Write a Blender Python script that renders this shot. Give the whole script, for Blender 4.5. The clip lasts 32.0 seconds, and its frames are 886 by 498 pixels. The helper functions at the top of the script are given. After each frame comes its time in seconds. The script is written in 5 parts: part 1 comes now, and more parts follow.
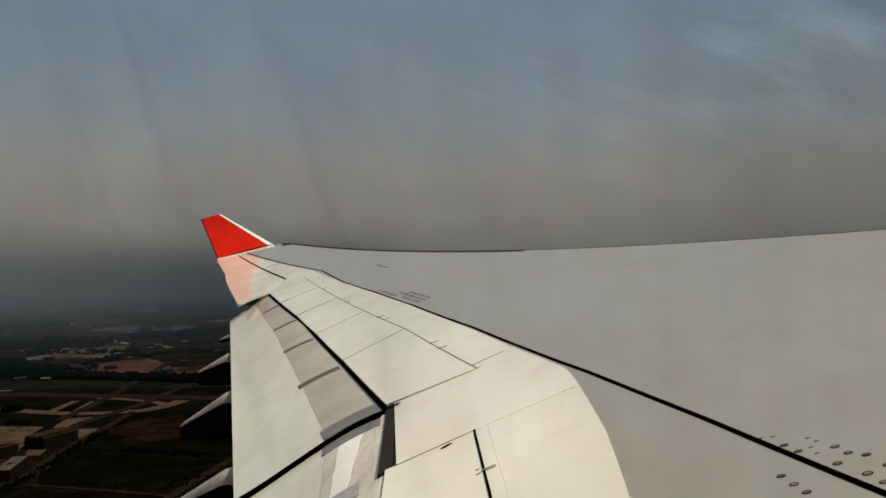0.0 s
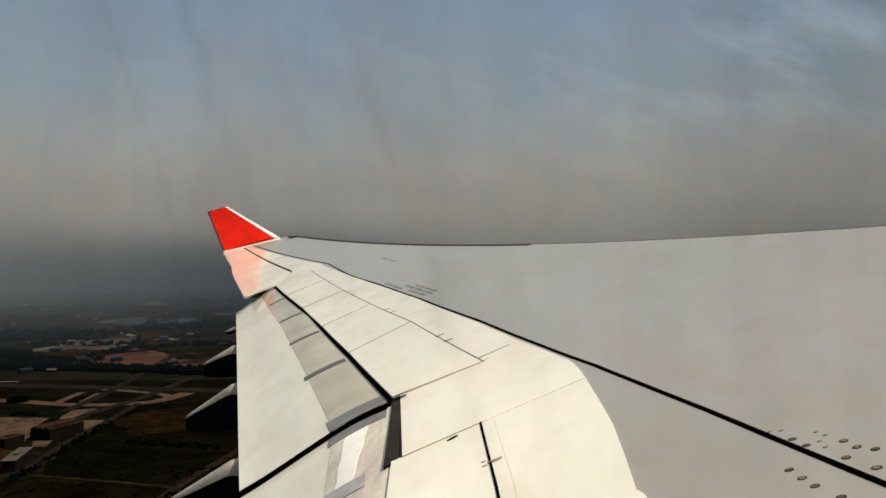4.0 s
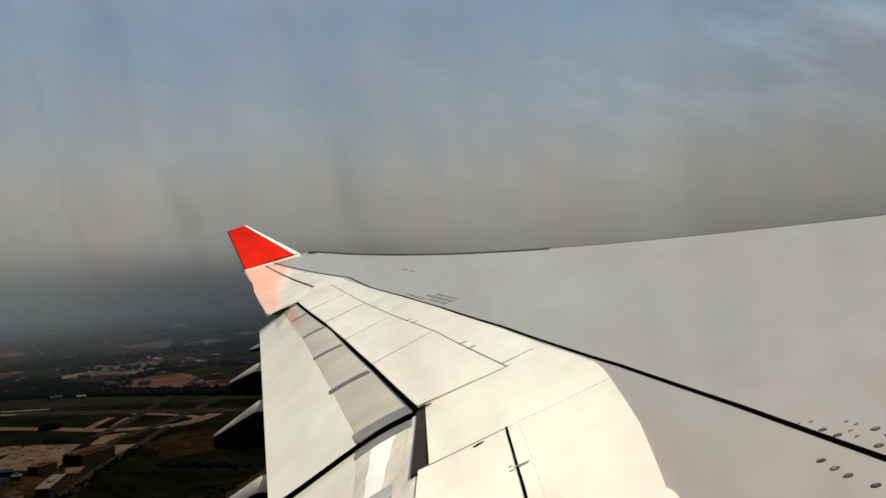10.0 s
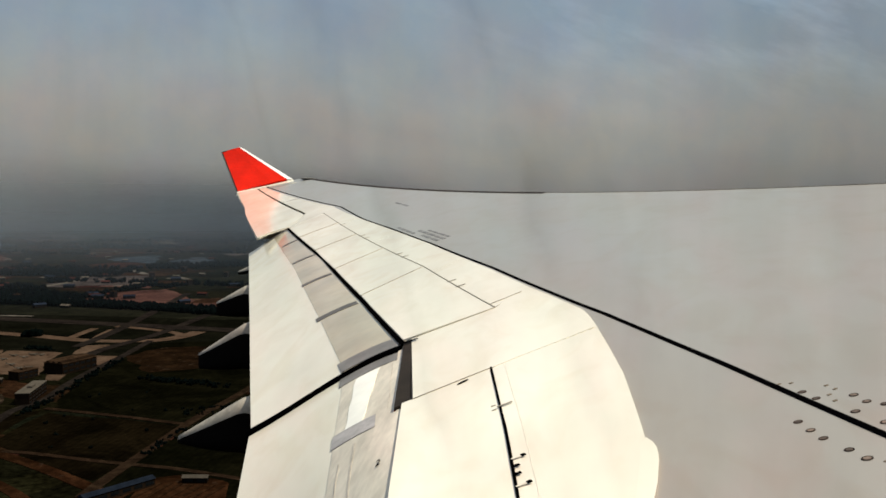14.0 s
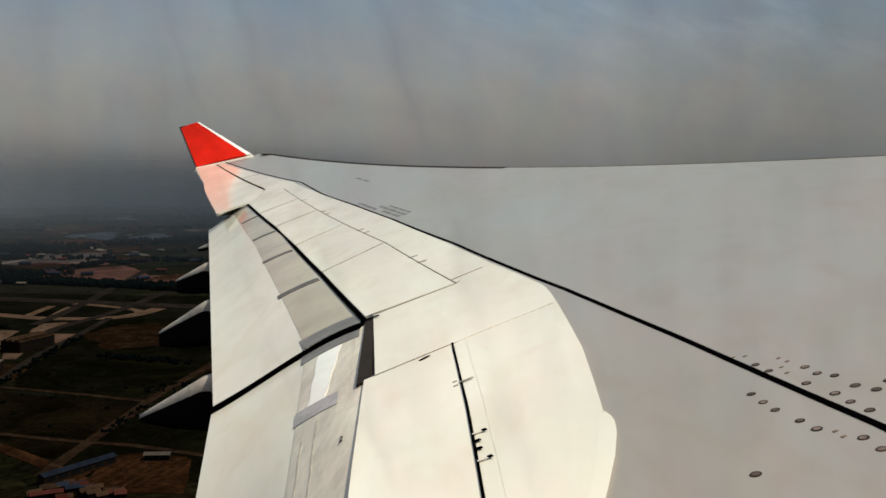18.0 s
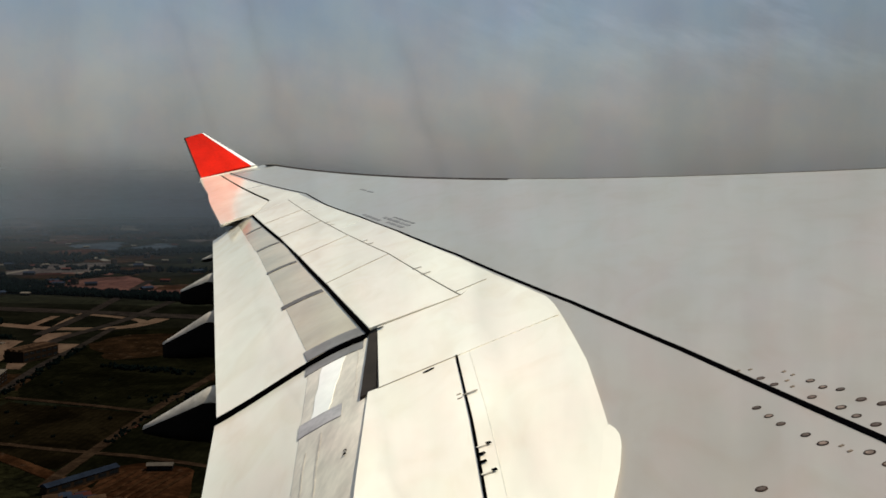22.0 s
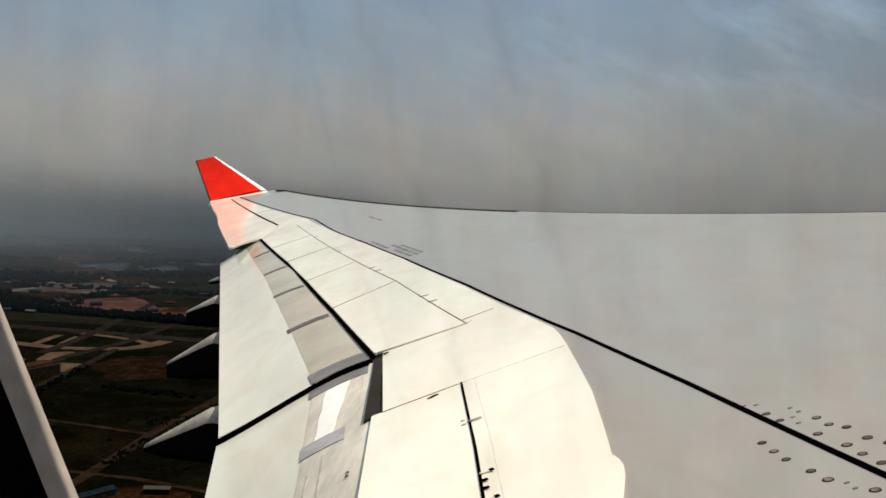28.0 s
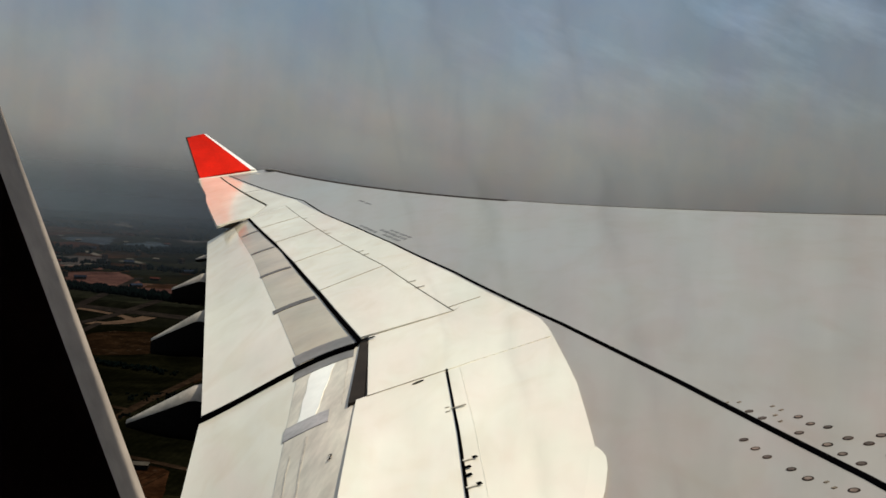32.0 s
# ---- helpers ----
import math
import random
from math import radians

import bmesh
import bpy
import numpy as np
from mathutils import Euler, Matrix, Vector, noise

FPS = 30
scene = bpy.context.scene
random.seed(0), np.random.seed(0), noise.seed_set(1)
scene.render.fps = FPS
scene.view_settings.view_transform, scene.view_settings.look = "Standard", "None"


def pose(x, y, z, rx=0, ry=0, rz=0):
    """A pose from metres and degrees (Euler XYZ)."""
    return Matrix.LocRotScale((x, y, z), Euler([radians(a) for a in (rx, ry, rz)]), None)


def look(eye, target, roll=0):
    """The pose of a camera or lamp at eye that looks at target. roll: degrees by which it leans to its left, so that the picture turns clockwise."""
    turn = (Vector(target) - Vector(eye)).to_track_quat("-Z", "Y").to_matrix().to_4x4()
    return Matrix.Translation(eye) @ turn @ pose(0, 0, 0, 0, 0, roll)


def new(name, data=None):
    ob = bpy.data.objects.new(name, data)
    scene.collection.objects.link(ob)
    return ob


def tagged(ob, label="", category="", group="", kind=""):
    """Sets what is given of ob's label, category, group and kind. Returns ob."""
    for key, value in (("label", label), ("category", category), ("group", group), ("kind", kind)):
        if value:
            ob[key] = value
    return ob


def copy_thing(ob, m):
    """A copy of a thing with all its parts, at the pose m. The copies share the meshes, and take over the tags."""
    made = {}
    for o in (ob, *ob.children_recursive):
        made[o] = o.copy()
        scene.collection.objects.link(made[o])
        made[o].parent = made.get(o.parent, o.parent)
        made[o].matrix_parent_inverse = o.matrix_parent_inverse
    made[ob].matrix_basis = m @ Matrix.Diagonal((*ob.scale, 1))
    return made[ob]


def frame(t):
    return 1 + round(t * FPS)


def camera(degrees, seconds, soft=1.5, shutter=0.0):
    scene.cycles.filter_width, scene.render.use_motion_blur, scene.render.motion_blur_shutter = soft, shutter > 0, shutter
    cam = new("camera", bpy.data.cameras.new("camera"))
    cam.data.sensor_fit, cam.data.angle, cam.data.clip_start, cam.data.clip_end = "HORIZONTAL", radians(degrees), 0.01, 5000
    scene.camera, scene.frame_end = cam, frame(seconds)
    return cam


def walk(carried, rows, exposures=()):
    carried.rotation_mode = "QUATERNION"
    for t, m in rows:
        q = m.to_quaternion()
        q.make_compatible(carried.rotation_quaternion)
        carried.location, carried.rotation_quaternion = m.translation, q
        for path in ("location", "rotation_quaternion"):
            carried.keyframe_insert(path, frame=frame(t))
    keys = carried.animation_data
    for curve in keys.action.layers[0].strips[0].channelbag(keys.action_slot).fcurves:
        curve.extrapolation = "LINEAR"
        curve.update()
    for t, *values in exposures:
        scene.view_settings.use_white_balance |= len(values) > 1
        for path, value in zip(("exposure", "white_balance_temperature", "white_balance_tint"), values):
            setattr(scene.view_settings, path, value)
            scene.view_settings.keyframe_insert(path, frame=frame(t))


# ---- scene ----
# ---------------------------------------------------------------- camera
cam = camera(49.4, 32.0, soft=1.6)


def aim(x, y, z, yaw, pitch, roll):
    """A pose from the eye and the turn to the left, up and over, in degrees."""
    a, b = radians(yaw), radians(pitch)
    way = Vector((-math.sin(a) * math.cos(b), math.cos(a) * math.cos(b), math.sin(b)))
    eye = Vector((x, y, z))
    return look(eye, eye + way, roll)


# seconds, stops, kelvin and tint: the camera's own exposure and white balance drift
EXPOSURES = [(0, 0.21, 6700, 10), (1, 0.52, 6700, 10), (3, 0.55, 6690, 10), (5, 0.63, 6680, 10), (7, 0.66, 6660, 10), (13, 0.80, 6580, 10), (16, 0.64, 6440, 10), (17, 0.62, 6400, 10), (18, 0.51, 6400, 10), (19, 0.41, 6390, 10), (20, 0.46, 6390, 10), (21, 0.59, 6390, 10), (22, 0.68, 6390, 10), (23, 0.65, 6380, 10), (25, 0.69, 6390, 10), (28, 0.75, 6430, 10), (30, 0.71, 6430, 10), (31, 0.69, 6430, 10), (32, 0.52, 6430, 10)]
# seconds, eye x, y, z, yaw, pitch, roll
PATH = [
    (0, 0.0195, 0.0237, 0.0193, 5.882, 1.290, -1.005), (0.5, 0.0321, 0.0295, 0.0125, 5.488, 1.559, -0.997), (1, 0.0284, 0.0160, 0.0141, 5.141, 1.555, -1.954),
    (1.5, 0.0130, 0.0065, 0.0078, 5.556, 1.255, -1.590), (2, 0.0116, 0.0116, 0.0032, 5.725, 1.090, -1.334), (2.5, 0.0105, 0.0165, 0.0128, 5.832, 1.091, -1.078),
    (4.5, 0.0070, 0.0442, -0.0083, 6.262, 0.918, -0.573), (5, 0.0141, 0.0510, -0.0206, 6.602, 0.644, -1.107), (5.5, 0.0192, 0.0410, -0.0146, 6.424, -0.170, -1.703),
    (6, 0.0210, 0.0507, -0.0194, 6.788, -0.120, -2.118), (6.5, 0.0162, 0.0439, -0.0322, 6.959, 0.165, -2.558), (7, 0.0238, 0.0645, -0.0194, 7.255, 0.475, -2.936),
    (7.5, 0.0211, 0.0850, -0.0155, 8.262, 2.067, -4.001), (8, 0.0241, 0.0884, -0.0348, 8.689, 1.731, -3.656), (8.5, 0.0257, 0.0915, -0.0265, 8.602, 0.847, -2.704),
    (9, 0.0218, 0.0686, -0.0263, 7.644, 1.638, -3.299), (9.5, 0.0270, 0.0695, -0.0155, 7.520, 1.499, -3.209), (10, 0.0237, 0.0655, -0.0212, 7.431, 1.598, -3.236),
    (10.5, 0.0125, 0.0715, -0.0010, 7.715, 0.364, -2.364), (11, 0.0080, 0.0595, -0.0203, 7.639, 0.528, -2.273), (11.5, 0.0160, 0.0648, -0.0296, 7.690, 0.588, -2.239),
    (12, 0.0270, 0.0687, -0.0367, 7.802, 0.769, -2.176), (12.5, 0.0070, 0.0547, -0.0352, 7.711, -0.622, -1.990), (13, -0.0004, 0.0529, -0.0161, 7.777, -2.537, -1.307),
    (13.5, 0.0095, 0.0589, -0.0137, 7.431, -2.314, -0.542), (14, -0.0100, 0.0356, -0.0054, 6.924, -2.224, 0.866), (14.5, -0.0180, 0.0120, -0.0034, 5.386, -2.842, 1.109),
    (16.5, 0.0030, 0.0107, 0.0096, 4.662, -3.312, -0.080), (17, -0.0001, 0.0036, 0.0037, 4.902, -3.104, -0.210), (17.5, 0.0010, 0.0097, 0.0164, 4.552, -3.202, 0.005),
    (18, -0.0018, 0.0086, 0.0147, 4.627, -3.734, 0.576), (18.5, -0.0021, 0.0084, 0.0139, 4.824, -3.051, 0.544), (19, 0.0044, 0.0026, 0.0119, 4.651, -2.471, -0.203),
    (19.5, 0.0020, 0.0031, 0.0033, 4.620, -3.028, 0.171), (20, 0.0015, 0.0090, 0.0136, 4.691, -2.956, 0.148), (20.5, 0.0016, 0.0113, 0.0123, 4.843, -2.919, 0.407),
    (21, -0.0008, 0.0172, 0.0200, 4.755, -3.041, 0.605), (21.5, -0.0005, 0.0192, 0.0188, 4.796, -2.997, 0.727), (22, -0.0062, 0.0106, 0.0217, 4.851, -3.089, 0.677),
    (22.5, -0.0009, 0.0150, 0.0198, 4.397, -3.304, 0.159), (23, -0.0029, 0.0172, 0.0216, 4.614, -3.176, 0.041), (23.5, -0.0231, 0.0145, 0.0093, 5.968, -3.359, 1.653),
    (24, -0.0310, 0.0109, 0.0106, 6.159, -3.131, 2.376), (24.5, -0.0301, 0.0122, 0.0125, 5.934, -2.910, 2.333), (25, -0.0258, 0.0097, 0.0082, 7.644, -1.470, 1.639),
    (25.5, -0.0406, 0.0122, 0.0005, 7.514, -0.780, 2.326), (27.5, -0.0258, -0.0047, -0.0109, 6.400, -0.922, 2.872), (28, -0.0189, -0.0105, -0.0108, 5.286, -1.216, 2.577),
    (28.5, -0.0239, -0.0055, -0.0048, 5.199, -1.748, 3.292), (29, -0.0416, 0.0089, -0.0042, 7.168, -2.262, 3.952), (29.5, -0.0614, 0.0186, -0.0178, 7.255, -2.857, 6.183),
    (30, -0.0709, 0.0075, -0.0148, 7.172, -2.349, 6.636), (30.5, -0.0723, 0.0205, -0.0233, 7.745, -2.535, 6.726), (31, -0.0733, 0.0140, -0.0242, 7.416, -2.360, 6.655),
    (31.5, -0.0513, -0.0098, -0.0090, 6.174, -2.606, 5.713), (32, -0.0380, -0.0187, -0.0091, 4.461, -1.972, 4.735),
]
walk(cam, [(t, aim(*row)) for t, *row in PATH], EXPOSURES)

# ---------------------------------------------------------------- world and sun
SUN_ELEVATION, SUN_AZIMUTH = 60.0, 84.0      # azimuth clockwise from +y


def make_world():
    w = bpy.data.worlds.new("hazy_sky")
    scene.world = w
    w.use_nodes = True
    nt = w.node_tree
    nt.nodes.clear()
    n, l = nt.nodes.new, nt.links.new
    out = n("ShaderNodeOutputWorld")
    sky = n("ShaderNodeTexSky")
    sky.sky_type, sky.sun_disc = "NISHITA", False
    sky.sun_elevation, sky.sun_rotation = radians(SUN_ELEVATION), radians(SUN_AZIMUTH)
    sky.air_density, sky.dust_density = 1.5, 4.0
    b_sky = n("ShaderNodeBackground")
    b_sky.inputs[1].default_value = 0.04
    l(sky.outputs[0], b_sky.inputs[0])
    co = n("ShaderNodeTexCoord")
    sep = n("ShaderNodeSeparateXYZ")
    l(co.outputs["Generated"], sep.inputs[0])
    # thin cloud sheets, drawn out along the horizon and leaning
    mp = n("ShaderNodeMapping")
    mr = n("ShaderNodeMapping")
    mr.inputs["Rotation"].default_value = (0.0, radians(-15), 0.0)
    l(co.outputs["Generated"], mr.inputs[0])
    mp.inputs["Scale"].default_value = (1.6, 1.6, 3.4)
    l(mr.outputs[0], mp.inputs[0])
    n1 = n("ShaderNodeTexNoise")
    n1.inputs["Scale"].default_value, n1.inputs["Detail"].default_value = 2.6, 3.0
    n1.inputs["Roughness"].default_value, n1.inputs["Distortion"].default_value = 0.55, 0.6
    l(mp.outputs[0], n1.inputs["Vector"])
    n2 = n("ShaderNodeTexNoise")
    n2.inputs["Scale"].default_value, n2.inputs["Detail"].default_value = 7.0, 3.0
    l(co.outputs["Generated"], n2.inputs["Vector"])
    ramp = n("ShaderNodeValToRGB")
    e = ramp.color_ramp.elements
    e[0].position, e[0].color = 0.47, (0.030, 0.033, 0.037, 1)
    e[1].position, e[1].color = 1.0, (0.36, 0.39, 0.43, 1)
    for pos, col in ((0.490, (0.100, 0.104, 0.108, 1)), (0.500, (0.124, 0.127, 0.128, 1)), (0.508, (0.138, 0.140, 0.138, 1)), (0.518, (0.164, 0.165, 0.159, 1)), (0.532, (0.190, 0.190, 0.181, 1)),
                     (0.550, (0.212, 0.212, 0.204, 1)), (0.568, (0.200, 0.219, 0.228, 1)), (0.588, (0.176, 0.214, 0.252, 1)), (0.63, (0.148, 0.204, 0.270, 1))):
        k = e.new(pos)
        k.color = col
    half = n("ShaderNodeMath")
    half.operation = "MULTIPLY_ADD"
    half.inputs[1].default_value, half.inputs[2].default_value = 0.5, 0.5
    l(sep.outputs["Z"], half.inputs[0])
    bend = n("ShaderNodeMath")
    bend.operation = "MULTIPLY_ADD"
    bend.inputs[1].default_value = 0.012
    l(n2.outputs[0], bend.inputs[0])
    sh = n("ShaderNodeMath")
    sh.operation = "SUBTRACT"
    sh.inputs[1].default_value = 0.006
    l(half.outputs[0], sh.inputs[0])
    l(sh.outputs[0], bend.inputs[2])
    l(bend.outputs[0], ramp.inputs[0])
    cl = n("ShaderNodeMapRange")
    cl.inputs["From Min"].default_value, cl.inputs["From Max"].default_value = 0.25, 0.75
    cl.inputs["To Min"].default_value, cl.inputs["To Max"].default_value = 0.93, 1.08
    l(n1.outputs[0], cl.inputs[0])
    # the haze is brighter on the side away from the sun
    across, side = n("ShaderNodeMapRange"), n("ShaderNodeValToRGB")
    across.inputs["From Min"].default_value, across.inputs["From Max"].default_value = -0.5, 0.5
    l(sep.outputs["X"], across.inputs[0])
    side.color_ramp.interpolation = "B_SPLINE"
    se = side.color_ramp.elements
    se[0].position, se[0].color = 0.0, (1.10, 1.10, 1.10, 1)
    se[1].position, se[1].color = 0.85, (0.78, 0.78, 0.78, 1)
    for pos, v in ((0.25, 1.03), (0.40, 1.03), (0.52, 1.08), (0.62, 0.94), (0.72, 0.80)):
        se.new(pos).color = (v, v, v, 1)
    l(across.outputs[0], side.inputs[0])
    lit = n("ShaderNodeMath")
    lit.operation = "MULTIPLY"
    l(cl.outputs[0], lit.inputs[0])
    l(side.outputs[0], lit.inputs[1])
    # thin slanting wisps higher up
    wr, ws, wn, wm, wh, wa = n("ShaderNodeMapping"), n("ShaderNodeMapping"), n("ShaderNodeTexNoise"), n("ShaderNodeMapRange"), n("ShaderNodeMapRange"), n("ShaderNodeMath")
    wr.inputs["Rotation"].default_value = (0.0, radians(-20), 0.0)
    ws.inputs["Scale"].default_value, ws.inputs["Location"].default_value = (2.6, 2.6, 9.0), (1.7, 0.4, 2.3)
    l(co.outputs["Generated"], wr.inputs[0])
    l(wr.outputs[0], ws.inputs[0])
    wn.inputs["Scale"].default_value, wn.inputs["Detail"].default_value, wn.inputs["Roughness"].default_value = 1.7, 5.0, 0.6
    l(ws.outputs[0], wn.inputs["Vector"])
    wm.inputs["From Min"].default_value, wm.inputs["From Max"].default_value = 0.50, 0.72
    wm.inputs["To Min"].default_value, wm.inputs["To Max"].default_value = 0.0, 0.44
    l(wn.outputs[0], wm.inputs[0])
    wh.inputs["From Min"].default_value, wh.inputs["From Max"].default_value = 0.08, 0.20
    l(sep.outputs["Z"], wh.inputs[0])
    # more of them towards the front of the aircraft
    wx, wq = n("ShaderNodeMapRange"), n("ShaderNodeMath")
    wx.inputs["From Min"].default_value, wx.inputs["From Max"].default_value = -0.22, 0.22
    wx.inputs["To Min"].default_value, wx.inputs["To Max"].default_value = 0.15, 1.0
    l(sep.outputs["X"], wx.inputs[0])
    wq.operation = "MULTIPLY"
    l(wh.outputs[0], wq.inputs[0])
    l(wx.outputs[0], wq.inputs[1])
    wa.operation = "MULTIPLY_ADD"
    l(wm.outputs[0], wa.inputs[0])
    l(wq.outputs[0], wa.inputs[1])
    l(lit.outputs[0], wa.inputs[2])
    b_haze = n("ShaderNodeBackground")
    n3 = n("ShaderNodeTexNoise")
    n3.inputs["Scale"].default_value, n3.inputs["Detail"].default_value, n3.inputs["Roughness"].default_value = 12.0, 6.0, 0.72
    l(co.outputs["Generated"], n3.inputs["Vector"])
    tone = n("ShaderNodeValToRGB")
    te = tone.color_ramp.elements
    te[0].position, te[0].color = 0.33, (0.93, 0.97, 1.03, 1)
    te[1].position, te[1].color = 0.67, (1.07, 1.03, 0.99, 1)
    l(n3.outputs[0], tone.inputs[0])
    tinted = n("ShaderNodeMix")
    tinted.data_type, tinted.blend_type = "RGBA", "MULTIPLY"
    tinted.inputs[0].default_value = 1.0
    l(ramp.outputs[0], tinted.inputs[6])
    l(tone.outputs[0], tinted.inputs[7])
    l(tinted.outputs[2], b_haze.inputs[0])
    l(wa.outputs[0], b_haze.inputs[1])
    mix = n("ShaderNodeMixShader")
    mix.inputs[0].default_value = 0.9
    l(b_sky.outputs[0], mix.inputs[1])
    l(b_haze.outputs[0], mix.inputs[2])
    l(mix.outputs[0], out.inputs[0])


make_world()
sun_data = bpy.data.lights.new("sun", "SUN")
sun_data.energy, sun_data.angle, sun_data.color = 3.3, radians(0.6), (1.0, 0.925, 0.765)
sun = new("sun", sun_data)
ea, aa = radians(SUN_ELEVATION), radians(SUN_AZIMUTH)
SUN_DIR = Vector((math.sin(aa) * math.cos(ea), math.cos(aa) * math.cos(ea), math.sin(ea)))
sun.matrix_world = look(SUN_DIR * 60, (0, 0, 0))

# ---------------------------------------------------------------- materials


def material(name, base, rough=0.5, metal=0.0, vary=0.12, scale=1.0, fine=30.0, bump=0.0, tint=None, stretch=(1, 1, 1), coat=0.0, random_shift=0.0, spec=0.5, span=None, grain=0.6, blotch=0.0):
    """A surface with variation at two scales: broad stains and fine grain."""
    m = bpy.data.materials.new(name)
    m.use_nodes = True
    nt = m.node_tree
    n, l = nt.nodes.new, nt.links.new
    p = nt.nodes["Principled BSDF"]
    p.inputs["Metallic"].default_value = metal
    p.inputs["Specular IOR Level"].default_value = spec
    p.inputs["Coat Weight"].default_value = coat
    p.inputs["Coat Roughness"].default_value = 0.12
    co = n("ShaderNodeTexCoord")
    mp = n("ShaderNodeMapping")
    mp.inputs["Scale"].default_value = stretch
    l(co.outputs["Object"], mp.inputs[0])
    a = n("ShaderNodeTexNoise")
    a.inputs["Scale"].default_value, a.inputs["Detail"].default_value = scale, 5.0
    b = n("ShaderNodeTexNoise")
    b.inputs["Scale"].default_value, b.inputs["Detail"].default_value = fine, 3.0
    l(mp.outputs[0], a.inputs["Vector"])
    l(mp.outputs[0], b.inputs["Vector"])
    ramp = n("ShaderNodeValToRGB")
    e = ramp.color_ramp.elements
    t = tint or base
    e[0].position, e[0].color = 0.32, (*[c * (1 - vary) for c in t], 1)
    e[1].position, e[1].color = 0.66, (*[min(1, c * (1 + vary * 0.5)) for c in base], 1)
    l(a.outputs[0], ramp.inputs[0])
    mix = n("ShaderNodeMix")
    mix.data_type, mix.blend_type = "RGBA", "MULTIPLY"
    mix.inputs[0].default_value = 1.0
    g = n("ShaderNodeMapRange")
    g.inputs["From Min"].default_value, g.inputs["From Max"].default_value = 0.3, 0.7
    g.inputs["To Min"].default_value, g.inputs["To Max"].default_value = 1 - vary * grain, 1 + vary * grain * 0.4
    l(b.outputs[0], g.inputs[0])
    l(ramp.outputs[0], mix.inputs[6])
    l(g.outputs[0], mix.inputs[7])
    tone = mix.outputs[2]
    if span:
        # the view's colour cast, put into the paint tone along the span
        sy, ra, mx = n("ShaderNodeSeparateXYZ"), n("ShaderNodeMapRange"), n("ShaderNodeMix")
        cr, wash = n("ShaderNodeMix"), n("ShaderNodeMath")
        l(co.outputs["Object"], sy.inputs[0])
        wash.operation = "MULTIPLY_ADD"
        wash.inputs[1].default_value = 6.0
        l(a.outputs[0], wash.inputs[0])
        l(sy.outputs["Y"], wash.inputs[2])
        ra.inputs["From Min"].default_value, ra.inputs["From Max"].default_value = 6.0, 15.0
        l(wash.outputs[0], ra.inputs[0])
        cr.data_type = "RGBA"
        cr.inputs[6].default_value, cr.inputs[7].default_value = (*span[0], 1), (*span[1], 1)
        l(ra.outputs[0], cr.inputs[0])
        mx.data_type, mx.blend_type = "RGBA", "MULTIPLY"
        mx.inputs[0].default_value = 1.0
        l(tone, mx.inputs[6])
        l(cr.outputs[2], mx.inputs[7])
        tone = mx.outputs[2]
    if blotch:
        # faint brownish water marks; on the grey wing paint they imitate cloud reflections
        bn, br, bx = n("ShaderNodeTexNoise"), n("ShaderNodeValToRGB"), n("ShaderNodeMix")
        bn.inputs["Scale"].default_value, bn.inputs["Detail"].default_value, bn.inputs["Distortion"].default_value = 2.4, 3.0, 1.2
        l(mp.outputs[0], bn.inputs["Vector"])
        be = br.color_ramp.elements
        be[0].position, be[0].color = 0.46, (1, 1, 1, 1)
        be[1].position, be[1].color = 0.68, (1 - 0.6 * blotch, 1 - blotch, 1 - 1.5 * blotch, 1)
        l(bn.outputs[0], br.inputs[0])
        bx.data_type, bx.blend_type = "RGBA", "MULTIPLY"
        bx.inputs[0].default_value = 1.0
        l(tone, bx.inputs[6])
        l(br.outputs[0], bx.inputs[7])
        tone = bx.outputs[2]
    if random_shift:
        oi = n("ShaderNodeObjectInfo")
        hs = n("ShaderNodeHueSaturation")
        mr = n("ShaderNodeMapRange")
        mr.inputs["To Min"].default_value, mr.inputs["To Max"].default_value = 1 - random_shift, 1 + random_shift
        l(oi.outputs["Random"], mr.inputs[0])
        l(mr.outputs[0], hs.inputs["Value"])
        l(tone, hs.inputs["Color"])
        tone = hs.outputs[0]
    l(tone, p.inputs["Base Color"])
    r = n("ShaderNodeMapRange")
    r.inputs["To Min"].default_value, r.inputs["To Max"].default_value = max(0.03, rough * 0.9), min(1, rough * 1.12)
    l(a.outputs[0], r.inputs[0])
    l(r.outputs[0], p.inputs["Roughness"])
    if bump:
        bp = n("ShaderNodeBump")
        bp.inputs["Strength"].default_value, bp.inputs["Distance"].default_value = 0.4, bump
        l(b.outputs[0], bp.inputs["Height"])
        l(bp.outputs[0], p.inputs["Normal"])
    return m


WHITE = material("white_wing_paint", (0.85, 0.825, 0.722), 0.10, vary=0.075, scale=0.9, fine=9, grain=0.15, tint=(0.815, 0.775, 0.665), stretch=(1.0, 0.42, 1), random_shift=0.02, span=((1.005, 0.985, 0.985), (1.02, 1.0, 0.965)), blotch=0.07)
# the flap white made brighter, for a sun glint painted on the inner flap
BRIGHT = material("unworn_white_paint", (0.97, 0.955, 0.91), 0.5, vary=0.05, scale=6, fine=30, spec=0.3)
# beige tint and blotch put mottled cloud reflections into the grey
GREY = material("grey_wing_paint", (0.262, 0.267, 0.267), 0.34, vary=0.15, scale=0.35, fine=7, grain=0.12, stretch=(1, 0.45, 1), tint=(0.322, 0.305, 0.279), span=((1.065, 1.005, 0.98), (1.04, 1.045, 1.03)), blotch=0.075)
